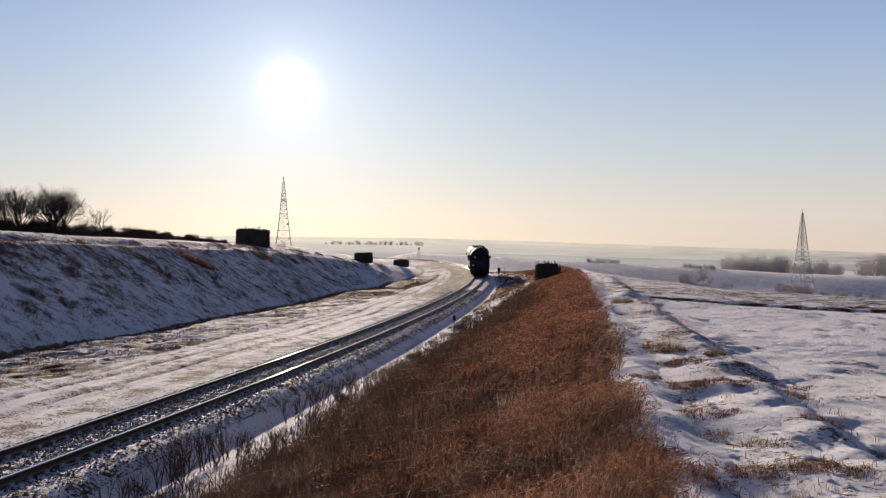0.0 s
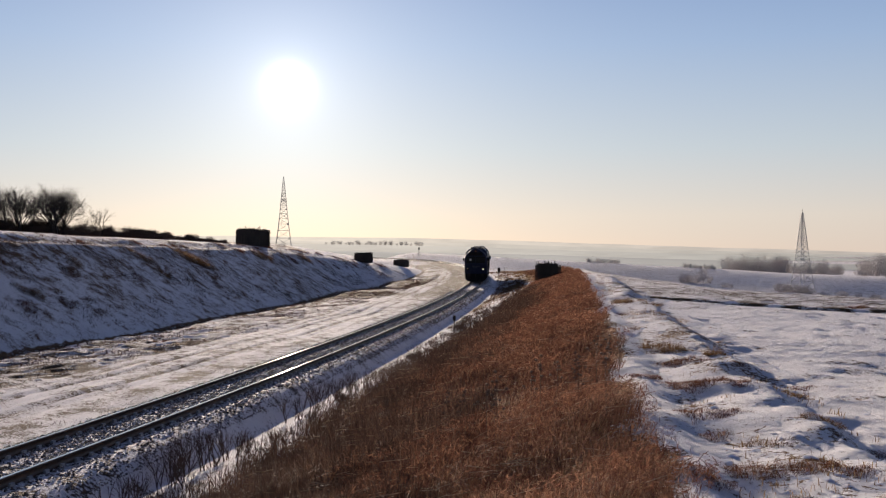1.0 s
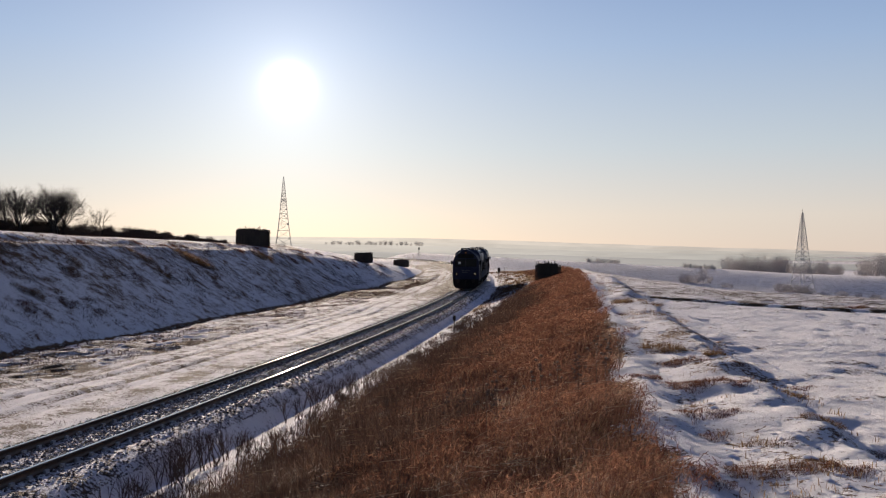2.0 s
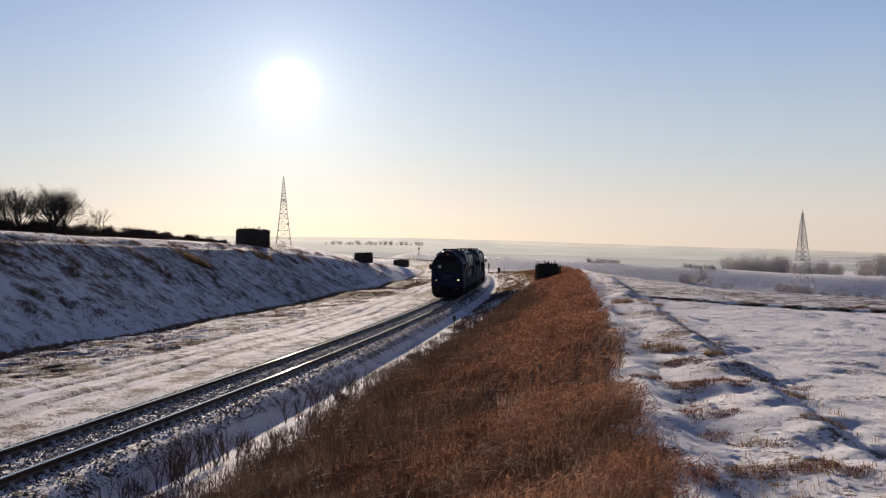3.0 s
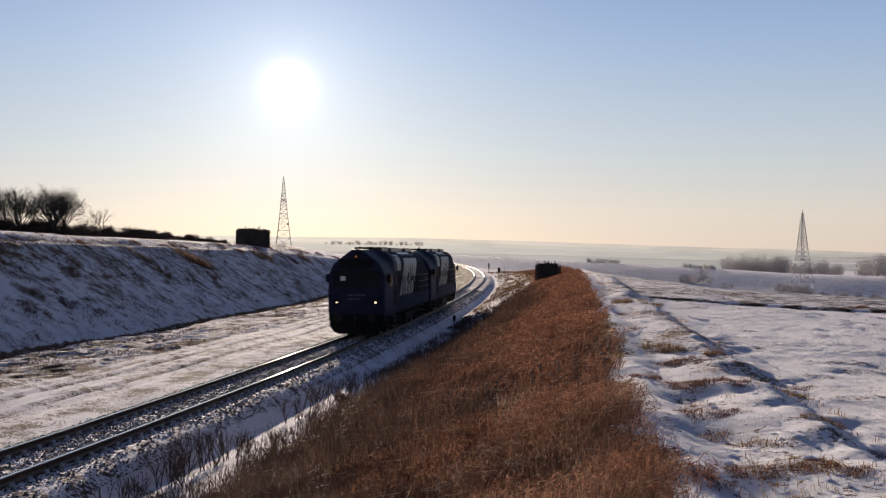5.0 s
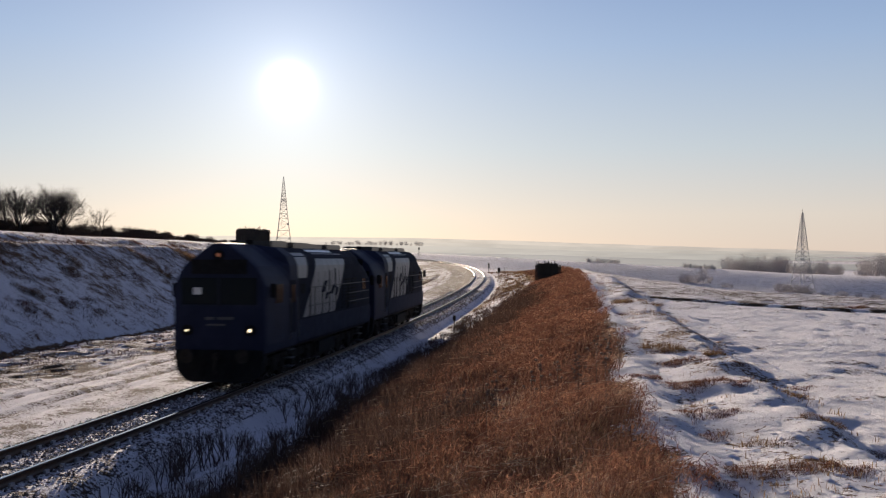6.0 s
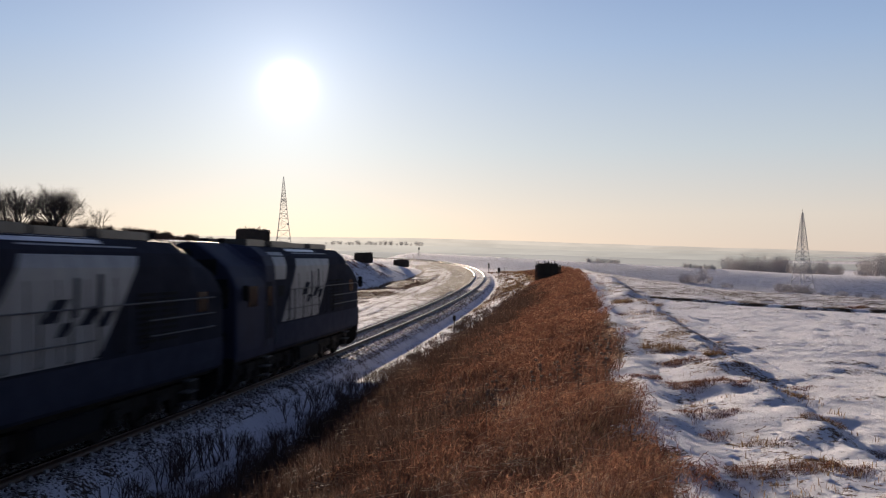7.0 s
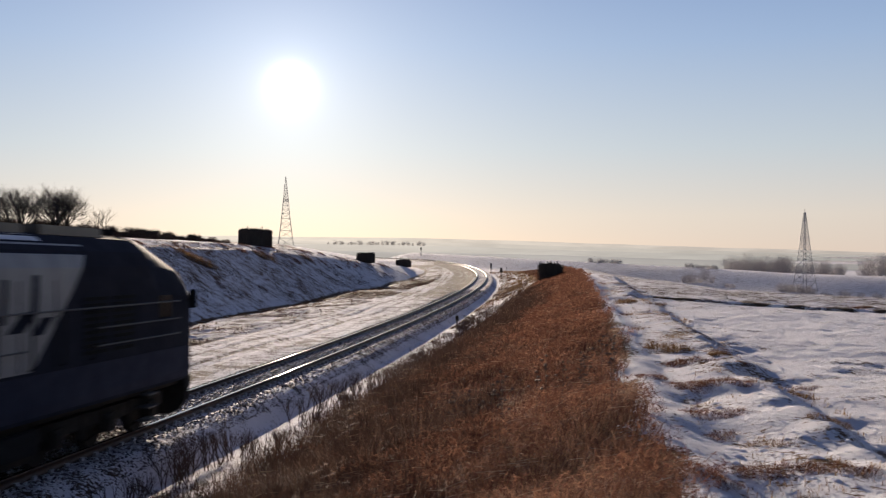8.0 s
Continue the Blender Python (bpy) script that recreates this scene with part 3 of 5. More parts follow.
stubble("slope_grass", 60000, 10, 150, 1.4, -27.0, -18.0, 0.04, 0.16, 0.05, 101, M_BRUSH, "thin brown dead grass poking through snow on the cutting slope", 0.0006)
stubble("roadside_grass", 50000, 0, 150, 1.2, -16.0, -8.2, 0.03, 0.13, -0.03, 111, M_BRUSH, "flattened brown grass and weeds between service road and ditch", 0.0007)
stubble("ballast_edge_grass", 9000, -14, 110, 1.4, -3.4, -1.8, 0.02, 0.08, 0.1, 121, M_BRUSH, "sparse dead weeds at the ballast edge", 0.0006)
stubble("verge_grass", 16000, -14, 90, 1.7, 12.2, 14.2, 0.02, 0.10, 0.26, 131, M_STRAW, "thin straw-coloured grass on the snowy field verge", 0.0003)
stubble("bank_foot_grass", 34000, -14, 110, 1.4, 2.8, 6.4, 0.05, 0.30, 0.02, 161, M_BRUSH, "sparse dead weeds at the snowy foot of the bank", 0.0004)
stubble("bend_grass", 26000, 60, 175, 1.0, 2.7, 11.0, 0.06, 0.3, -0.05, 171, M_TUFT, "yellow-brown dead grass thinly covering the end of the bank", 0.0004)
stubble("plateau_grass", 16000, 15, 150, 1.0, -60, -28.0, 0.05, 0.2, 0.2, 141, M_BRUSH, "dead grass showing through snow on the plateau", 0.0006)
stubble("field_stubble", 16000, 25, 130, 1.0, 15.0, 48.0, 0.03, 0.10, 0.22, 151, M_BRUSH, "short dark stubble showing through the field snow", 0.0005)


def snow_clods():
    r = np.random.RandomState(61)
    n = 14000
    s = -14 + 75 * r.rand(n) ** 1.6
    o = np.where(r.rand(n) < 0.35, r.uniform(11.8, 14.6, n), r.uniform(14.6, 34, n))
    pick = r.rand(n) < 0.14
    o = np.where(pick, r.uniform(-16, -8.4, n), o)
    s = np.where(pick, r.uniform(0, 100, n), s)
    x, y = track_xy(s, o)
    z = terrain(x, y)[0]
    size = r.uniform(0.012, 0.034, n) * np.where(r.rand(n) < 0.1, 1.6, 1.0)
    ring = np.array([(1, 0, 0), (0.5, 0.85, 0), (-0.5, 0.85, 0), (-1, 0, 0), (-0.5, -0.85, 0), (0.5, -0.85, 0), (0.1, 0.05, 0.55)])
    v = ring[None] * size[:, None, None] * r.uniform(0.65, 1.35, (n, 7, 1))
    v[:, :, 0] *= 1.5
    v = v + np.stack([x, y, z - 0.006], 1)[:, None, :]
    tri = np.array([(i, (i + 1) % 6, 6) for i in range(6)])
    f = ((np.arange(n) * 7)[:, None, None] + tri[None]).reshape(-1, 3)
    ob = new("snow_clods", mesh_from("snow_clods", v.reshape(-1, 3), f, M_CLOD))
    tagged(ob, "small crusted snow clods strewn over the field", "snow", kind="stuff")


_c = Mat("crusted_snow", 0.95, 0, 0.04)
_c.put("Base Color", _c.ramp(_c.noise(6.0, 4), [(0.3, (0.72, 0.72, 0.75)), (0.7, (0.86, 0.85, 0.86))]))
M_CLOD = _c.m
snow_clods()


def prisms(segs, sides=3):
    """Tapered prisms from (p, q, radius at p, radius at q)."""
    V, F = [], []
    for p, q, r0, r1 in segs:
        d = (q - p)
        if d.length < 1e-5:
            continue
        a = d.orthogonal().normalized()
        b = d.normalized().cross(a)
        k = len(V)
        for c, rr in ((p, r0), (q, r1)):
            for j in range(sides):
                t = 6.28318 * j / sides
                V.append(c + (a * math.cos(t) + b * math.sin(t)) * rr)
        for j in range(sides):
            l = (j + 1) % sides
            F.append((k + j, k + l, k + sides + l, k + sides + j))
    return V, F


def grow(segs, p, d, length, rad, depth, r, kids=3, spread=0.6, up=0.15, steps=3, taper=0.62):
    for i in range(steps):
        d = (d + Vector((r.uniform(-1, 1), r.uniform(-1, 1), r.uniform(-1, 1))) * 0.16 + Vector((0, 0, up * 0.3))).normalized()
        q = p + d * (length / steps)
        r1 = max(rad * (1 - 0.35 * (i + 1) / steps), 0.0035)
        segs.append((p.copy(), q.copy(), rad * (1 - 0.35 * i / steps), r1))
        if depth > 0 and i > 0:
            for c in range(kids if i == steps - 1 else kids - 1):
                e = (d + Vector((r.uniform(-1, 1), r.uniform(-1, 1), r.uniform(-0.6, 1))) * spread * 1.5).normalized()
                grow(segs, q, (e + Vector((0, 0, up))).normalized(), length * r.uniform(0.5, 0.8), r1 * taper, depth - 1, r, kids, spread, up, steps, taper)
        p = q


def bare_tree(name, seed, height, label, stems=1, spread=0.6, mat=None, depth=4, rad=0.12, thin=1.0):
    r = random.Random(seed)
    root = new(name)
    trunk, crown = [], []
    for k in range(stems):
        base = Vector((r.uniform(-0.35, 0.35), r.uniform(-0.35, 0.35), -0.15)) if stems > 1 else Vector((0, 0, -0.15))
        d = Vector((r.uniform(-0.5, 0.5), r.uniform(-0.5, 0.5), 1.0)).normalized() if stems > 1 else Vector((0.03, 0, 1))
        top = base + d * height * 0.22
        rr = rad * r.uniform(0.7, 1.0)
        trunk.append((base, base + d * height * 0.08, rr * 1.35, rr))
        trunk.append((base + d * height * 0.08, top, rr, rr * 0.85))
        for c in range(3):
            e = (d + Vector((r.uniform(-1, 1), r.uniform(-1, 1), r.uniform(0, 0.6))) * spread).normalized()
            grow(crown, top, e, height * 0.30, rr * 0.7, depth - 1, r, 3, spread, 0.12)
    if thin != 1.0:
        crown = [(p, q, a * thin, b * thin) for p, q, a, b in crown]
    if height < 3.5:
        pieces = [("crown", trunk + crown, 4)]
    else:
        pieces = [("trunk" if stems == 1 else "stem", trunk[2 * k:2 * k + 2], 7) for k in range(stems)] + [("crown", crown, 3)]
    for nm, segs, sides in pieces:
        v, f = prisms(segs, sides)
        o = new(nm, mesh_from(nm, [tuple(c) for c in v], f, mat or M_BARK))
        o.parent = root
    tagged(root, label, "tree" if height > 3.5 else "shrub")
    return root


def hazy_tree(name, seed, height, width, label, twigs, clear=0.25, thick=0.03):
    """A bare tree or bush seen far off: stems and a rounded, see-through crown of fine twigs. Its pale colour stands
    in for haze.
    """
    r = random.Random(seed)
    root = new(name)
    stems, crown = [], []
    for i in range(twigs):
        a, u = r.uniform(0, 6.283), r.random()
        q = width * 0.5 * math.sqrt(u) * r.uniform(0.75, 1.1)
        top = height * (0.55 + 0.45 * math.sqrt(max(0.0, 1 - u))) * r.uniform(0.8, 1.0)
        low = height * clear * r.uniform(0.6, 1.2)
        foot = Vector((q * 0.35 * math.cos(a), q * 0.35 * math.sin(a), low))
        tip = Vector((q * math.cos(a), q * math.sin(a), top))
        mid = foot.lerp(tip, 0.5) + Vector((r.uniform(-1, 1), r.uniform(-1, 1), r.uniform(-0.5, 0.5))) * width * 0.05
        crown += [(foot, mid, thick, thick * 0.8), (mid, tip, thick * 0.8, thick * 0.4)]
        for k in range(4):
            p = mid.lerp(tip, r.random())
            e = Vector((r.uniform(-1, 1), r.uniform(-1, 1), r.uniform(-0.2, 1))).normalized() * height * r.uniform(0.06, 0.16)
            crown.append((p, p + e, thick * 0.6, thick * 0.3))
    for i in range(3 if clear > 0.15 else 6):
        a, q = r.uniform(0, 6.283), width * (0.04 if clear > 0.15 else 0.25)
        stems.append((Vector((q * math.cos(a), q * math.sin(a), -0.3)), Vector((2 * q * math.cos(a), 2 * q * math.sin(a), height * max(clear, 0.2) * 1.3)), thick * 3, thick * 1.5))
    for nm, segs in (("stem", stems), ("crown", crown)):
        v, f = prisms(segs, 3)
        o = new(nm, mesh_from(nm, [tuple(c) for c in v], f, M_FARWOOD_HAZED))
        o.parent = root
    tagged(root, label, "tree" if height > 4 else "bush")
    return root


def set_down(ob, x, y, turn=0.0, size=1.0, sink=0.0):
    ob.matrix_basis = Matrix.Translation((x, y, ground_z(x, y) - sink)) @ Matrix.Rotation(turn, 4, 'Z') @ Matrix.Diagonal((size, size, size, 1))


def copy_down(ob, x, y, turn=0.0, size=1.0):
    c = copy_thing(ob, Matrix.Identity(4))
    set_down(c, x, y, turn, size)
    return c


def place(px, dist):
    """Plan place at a bearing, given as sideways metres per 1000 m ahead, and a distance ahead."""
    return px * dist / 1000.0, dist


def build_trees():
    lab = "bare dark hedgerow tree with dense fine twigs"
    a = bare_tree("bare_tree", 3, 6.0, lab, stems=4, spread=1.15, depth=4, rad=0.11, thin=1.0)
    b = bare_tree("bare_tree", 8, 5.4, lab, stems=3, spread=1.15, depth=4, rad=0.10, thin=1.0)
    c = bare_tree("bare_tree", 15, 4.2, "smaller bare hedgerow tree with spreading branches", stems=2, spread=0.85, depth=3, rad=0.07)
    D = 118
    set_down(a, *place(-386, D), 0.3, 1.25)
    set_down(b, *place(-425, D), 1.0, 1.3)
    set_down(c, *place(-346, D), 0.6, 1.15)
    for px, k, sz, t in ((-440, b, 1.1, 2.0), (-391, a, 1.1, 2.6), (-381, a, 1.15, 4.6), (-421, a, 1.05, 1.1), (-408, c, 1.1, 3.1), (-372, c, 1.05, 5.0), (-360, c, 0.8, 2.2), (-455, b, 1.2, 0.2)):
        o = copy_down(k, *place(px, D + 2), t, sz)
    # low hedge running down to the stacked fences
    h = [bare_tree("hedge_shrub", 60 + i, 2.0, "low dark bare hedge shrub on the plateau edge", stems=10, spread=1.0, depth=3, rad=0.04, mat=M_TWIG) for i in range(3)]
    r = random.Random(5)
    spots = []
    for i in range(130):
        t = i / 129
        px = -455 + (455 - 215) * t + r.uniform(-2, 2)
        sz = (1.25 - 0.7 * t) * r.choice((0.55, 0.7, 0.85, 1.0, 1.35))
        spots.append((px, D + 4 + 6 * t + r.uniform(-1.5, 1.5), sz))
    for i in range(110):
        t = r.random() ** 1.4
        spots.append((-455 + 240 * t, D + 1 + r.uniform(-2, 2), (1.25 - 0.75 * t) * r.uniform(0.5, 0.9)))
    spots += [(-303, 122, 0.85), (-299, 122, 0.7), (-279, 122, 0.9), (-276, 123, 0.95), (-271, 121, 0.7)]
    for i, (px, d, sz) in enumerate(spots):
        x, y = place(px, d)
        if i < 3:
            set_down(h[i], x, y, r.uniform(0, 6), sz)
        else:
            copy_down(h[i % 3], x, y, r.uniform(0, 6), sz)
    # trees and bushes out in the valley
    v = hazy_tree("valley_tree", 21, 9.0, 7.0, "bare tree standing in the valley, paled in colour for haze", 75, 0.22, 0.030)
    w = hazy_tree("valley_bush", 23, 3.4, 4.4, "bare bush in the snowy valley, paled in colour for haze", 75, 0.03, 0.022)
    set_down(v, *place(259, 318), 0, 0.66)
    set_down(w, *place(242, 318), 0, 0.9)
    for px, d, sz in ((246, 319, 1.0), (254, 320, 0.8), (265, 320, 0.8), (238, 317, 0.7), (279, 312, 0.45), (283, 312, 0.5), (287, 312, 0.45)):
        copy_down(w, *place(px, d), r.uniform(0, 6), sz)
    for px in (333, 337, 341, 345, 350, 354, 358, 362, 366):
        copy_down(w, *place(px, 311 + r.uniform(-2, 2)), r.uniform(0, 6), r.uniform(0.6, 1.0))
    for px, sz in ((378, 0.6), (383, 0.6), (396, 0.9), (400, 0.8), (414, 0.7), (429, 0.9), (433, 0.7)):
        copy_down(w, *place(px, 304 + r.uniform(-3, 3)), r.uniform(0, 6), sz)
    for i in range(70):
        px = 283 + 175 * i / 70 + r.uniform(-2, 2)
        if 398 < px < 410:
            continue
        copy_down(v, *place(px, 640 + r.uniform(-25, 40)), r.uniform(0, 6), r.uniform(0.6, 1.7) * (1.25 if px < 345 or px > 415 else 1.0))
    for i in range(30):
        px = 143 + 34 * i / 15 if i < 15 else 240 + 34 * (i - 15) / 15
        copy_down(w, *place(px + r.uniform(-1.5, 1.5), 366 + r.uniform(-4, 4)), r.uniform(0, 6), r.uniform(0.35, 0.6))
    return v



valley_tree = build_trees()


def build_shrubs():
    r = random.Random(9)
    kinds = [bare_tree("bare_shrub", 70 + i, 1.25, "leafless brown shrub of upright thin twigs beside the ballast", stems=7, spread=0.45, mat=M_TWIG, depth=2, rad=0.014) for i in range(4)]
    spots = [(0.6, 2.6, 1.1), (1.4, 2.5, 1.2), (2.2, 2.7, 1.15), (-0.4, 2.8, 1.0), (3.0, 2.9, 0.9), (-2.5, 3.0, 1.0), (8.5, 2.9, 1.0), (9.4, 3.1, 1.1), (11.0, 3.2, 1.0), (12.2, 3.0, 1.0), (13.5, 3.1, 0.9), (15, 3.2, 0.9)]
    for i in range(210):
        s = -10 + 60 * r.random() ** 1.3
        spots.append((s, 3.9 + 3.4 * r.random(), r.uniform(0.35, 0.8)))
    for i, (s, o, sz) in enumerate(spots):
        x, y = (float(c) for c in track_xy(s, o))
        if i < 4:
            set_down(kinds[i], x, y, r.uniform(0, 6), sz)
        else:
            copy_down(kinds[i % 4], x, y, r.uniform(0, 6), sz)
    # dead flower heads standing above the grass
    head = new("dead_flower_stalk")
    segs = [(Vector((0, 0, 0)), Vector((0.03, 0.01, 0.95)), 0.006, 0.004)]
    rr = random.Random(2)
    for k in range(5):
        z = 0.6 + 0.08 * k
        q = Vector((rr.uniform(-0.14, 0.14), rr.uniform(-0.14, 0.14), z + 0.18))
        segs.append((Vector((0.02, 0, z)), q, 0.004, 0.003))
    v, f = prisms(segs, 4)
    o = new("stem", mesh_from("stem", [tuple(c) for c in v], f, M_TWIG)); o.parent = head
    for sg in segs:
        bm = bmesh.new()
        bmesh.ops.create_icosphere(bm, subdivisions=1, radius=0.032, matrix=Matrix.Translation(sg[1]) @ Matrix.Diagonal((1, 1, 0.7, 1)))
        part("seed_head", bm, M_TWIG, head)
    tagged(head, "dark dead flower stalk with round seed heads", "weed", group="dead flower stalks in the grass")
    pts = [(1.25 + 0.22 * i + r.uniform(-.1, .1), 13.2 + 0.22 * i + r.uniform(-.5, .5)) for i in range(-3, 7)] + [(0.65, 12.8), (0.3, 12.9), (2.0, 12.3), (1.7, 12.6), (0.1, 13.5)]
    for i, (x, y) in enumerate(pts):
        if i == 0:
            set_down(head, x, y, 0, 0.8)
        else:
            copy_down(head, x, y, r.uniform(0, 6), r.uniform(0.65, 0.9))


def lattice_mast(h, base):
    root = new("lattice_mast")

    def half(z):
        t = z / h
        return base * (1 - t) ** 1.0 * (1 - 0.12 * math.sin(math.pi * t)) + 0.25 * (1 - 0.6 * t)
    zs = [0]
    while zs[-1] < h * 0.97:
        zs.append(min(h, zs[-1] + max(1.1, half(zs[-1]) * 1.15)))
    sg = ((1, 1), (-1, 1), (-1, -1), (1, -1))
    for a, b in sg:
        segs = [(Vector((a * half(p), b * half(p), p)), Vector((a * half(q), b * half(q), q)), 0.14, 0.12) for p, q in zip(zs[:-1], zs[1:])]
        v, f = prisms([(c, d, e * 0.75, g * 0.75) for c, d, e, g in segs], 4)
        o = new("leg", mesh_from("leg", [tuple(c) for c in v], f, M_STEEL)); o.parent = root
    for i, (p, q) in enumerate(zip(zs[:-1], zs[1:])):
        segs = []
        for k in range(4):
            a, b = sg[k], sg[(k + 1) % 4]
            A, B = Vector((a[0] * half(p), a[1] * half(p), p)), Vector((b[0] * half(p), b[1] * half(p), p))
            C, E = Vector((a[0] * half(q), a[1] * half(q), q)), Vector((b[0] * half(q), b[1] * half(q), q))
            segs += [(A, E, 0.05, 0.05), (B, C, 0.05, 0.05), (C, E, 0.05, 0.05)]
        for one in segs:
            v, f = prisms([one], 4)
            o = new("bracing", mesh_from("bracing", [tuple(c) for c in v], f, M_STEEL)); o.parent = root
    for z, ext in ((h * 0.66, 0.12),):
        w = half(z) + ext
        bm = bmesh.new(); box(bm, -w, w, -w, w, z - 0.08, z + 0.08)
        for e in (-w, w):
            box(bm, -w, w, e - 0.04, e + 0.04, z + 0.5, z + 0.6)
        part("platform", bm, M_STEEL, root)
    bm = bmesh.new(); box(bm, -0.06, 0.06, -0.06, 0.06, h - 0.3, h + 0.3)
    part("tip", bm, M_STEEL, root)
    tagged(root, "tall tapering steel lattice mast with a small platform", "mast", group="lattice masts in the fields")
    return root


def fence_stack(n, length, height, seed):
    """Snow-fence panels stood together in a tight stack."""
    r = random.Random(seed)
    root = new("snow_fence_stack")
    bm = bmesh.new()
    k = int(length / 0.11)
    for i in range(k):
        x = -length / 2 + i * 0.11
        box(bm, x, x + 0.085, -0.012, 0.012, r.uniform(0, 0.05), height * r.uniform(0.84, 1.0))
    for z in (0.25, 0.5, 0.8):
        box(bm, -length / 2, length / 2, 0.014, 0.04, height * z, height * z + 0.08)
    me = None
    depth = n * 0.16
    for j in range(n):
        y = -depth / 2 + j * 0.16
        if me is None:
            o = part("fence_panel", bm, M_BOARD, root)
            me = o.data
        else:
            o = new("fence_panel", me)
            o.parent = root
        o.matrix_basis = pose(r.uniform(-0.4, 0.4), y, r.uniform(-0.08, 0.16) * height / 2, r.uniform(-7, 7), r.uniform(-3, 6), r.uniform(-2.5, 2.5))
    segs = []
    for j in range(14):
        x = -length / 2 * 1.1 + length * 1.1 * (j + 0.5) / 14
        y = r.uniform(-depth / 2, depth / 2)
        segs.append((Vector((x, y, 0)), Vector((x + r.uniform(-0.3, 0.15), y, height * r.uniform(0.85, 1.18))), 0.06, 0.05))
    v, f = prisms(segs, 5)
    o = new("stakes", mesh_from("stakes", [tuple(c) for c in v], f, M_BOARD)); o.parent = root
    tagged(root, "dark weathered stack of wooden snow-fence panels", "fence stack", group="stacked snow fences")
    return root


def build_masts_and_stacks():
    a = lattice_mast(28.0, 2.9)
    set_down(a, *place(-158.8, 400), 0.12, 1.0, 0.3)
    b = lattice_mast(25.6, 2.5)
    set_down(b, *place(358.0, 317), 0.3, 1.0, 0.3)
    for px, d, n, ln, h, turn in ((-189, 130, 16, 3.7, 2.5, 0.15), (-79, 157, 10, 2.2, 1.6, 0.3), (-41.5, 187, 8, 2.1, 1.35, 0.4), (104, 102, 12, 1.9, 1.7, -0.1)):
        s = fence_stack(n, ln, h, int(d))
        set_down(s, *place(px, d), turn, 1.0, 0.05)


build_masts_and_stacks()


def marker_post(name, h, rad, plate, label):
    root = new(name)
    v, f = prisms([(Vector((0, 0, -0.2)), Vector((0, 0, h)), rad, rad * 0.9)], 8)
    o = new("pole", mesh_from("pole", [tuple(c) for c in v], f, M_POST)); o.parent = root
    if plate:
        bm = bmesh.new()
        box(bm, -plate[0] / 2, plate[0] / 2, -0.06, 0.06, h - plate[1], h + 0.02)
        bmesh.ops.bevel(bm, geom=bm.edges[:], offset=0.015, segments=1, affect='EDGES')
        part("plate", bm, M_CHASSIS, root)
    return tagged(root, label, "post")


def build_posts():
    for s, o, h, rad, plate in ((42.7, 3.6, 0.85, 0.05, (0.18, 0.3)), (142, 3.2, 1.7, 0.07, (0.45, 0.7)), (150, 4.4, 1.5, 0.05, None), (165, 2.6, 1.5, 0.05, (0.3, 0.4)),
                                (177, 3.6, 1.6, 0.05, (0.3, 0.5))):
        x, y = (float(c) for c in track_xy(s, o))
        p = marker_post("trackside_post", h, rad, plate, "thin weathered trackside marker post standing in snow")
        set_down(p, x, y, 0.1)
    x, y = place(-24, 357)
    set_down(marker_post("far_pole", 3.2, 0.1, (0.5, 0.9), "distant dark pole with a small board"), x, y)
    x, y = place(149, 1100)
    set_down(marker_post("far_pole", 13.0, 0.3, None, "distant dark thin pole in the valley"), x, y)


build_posts()


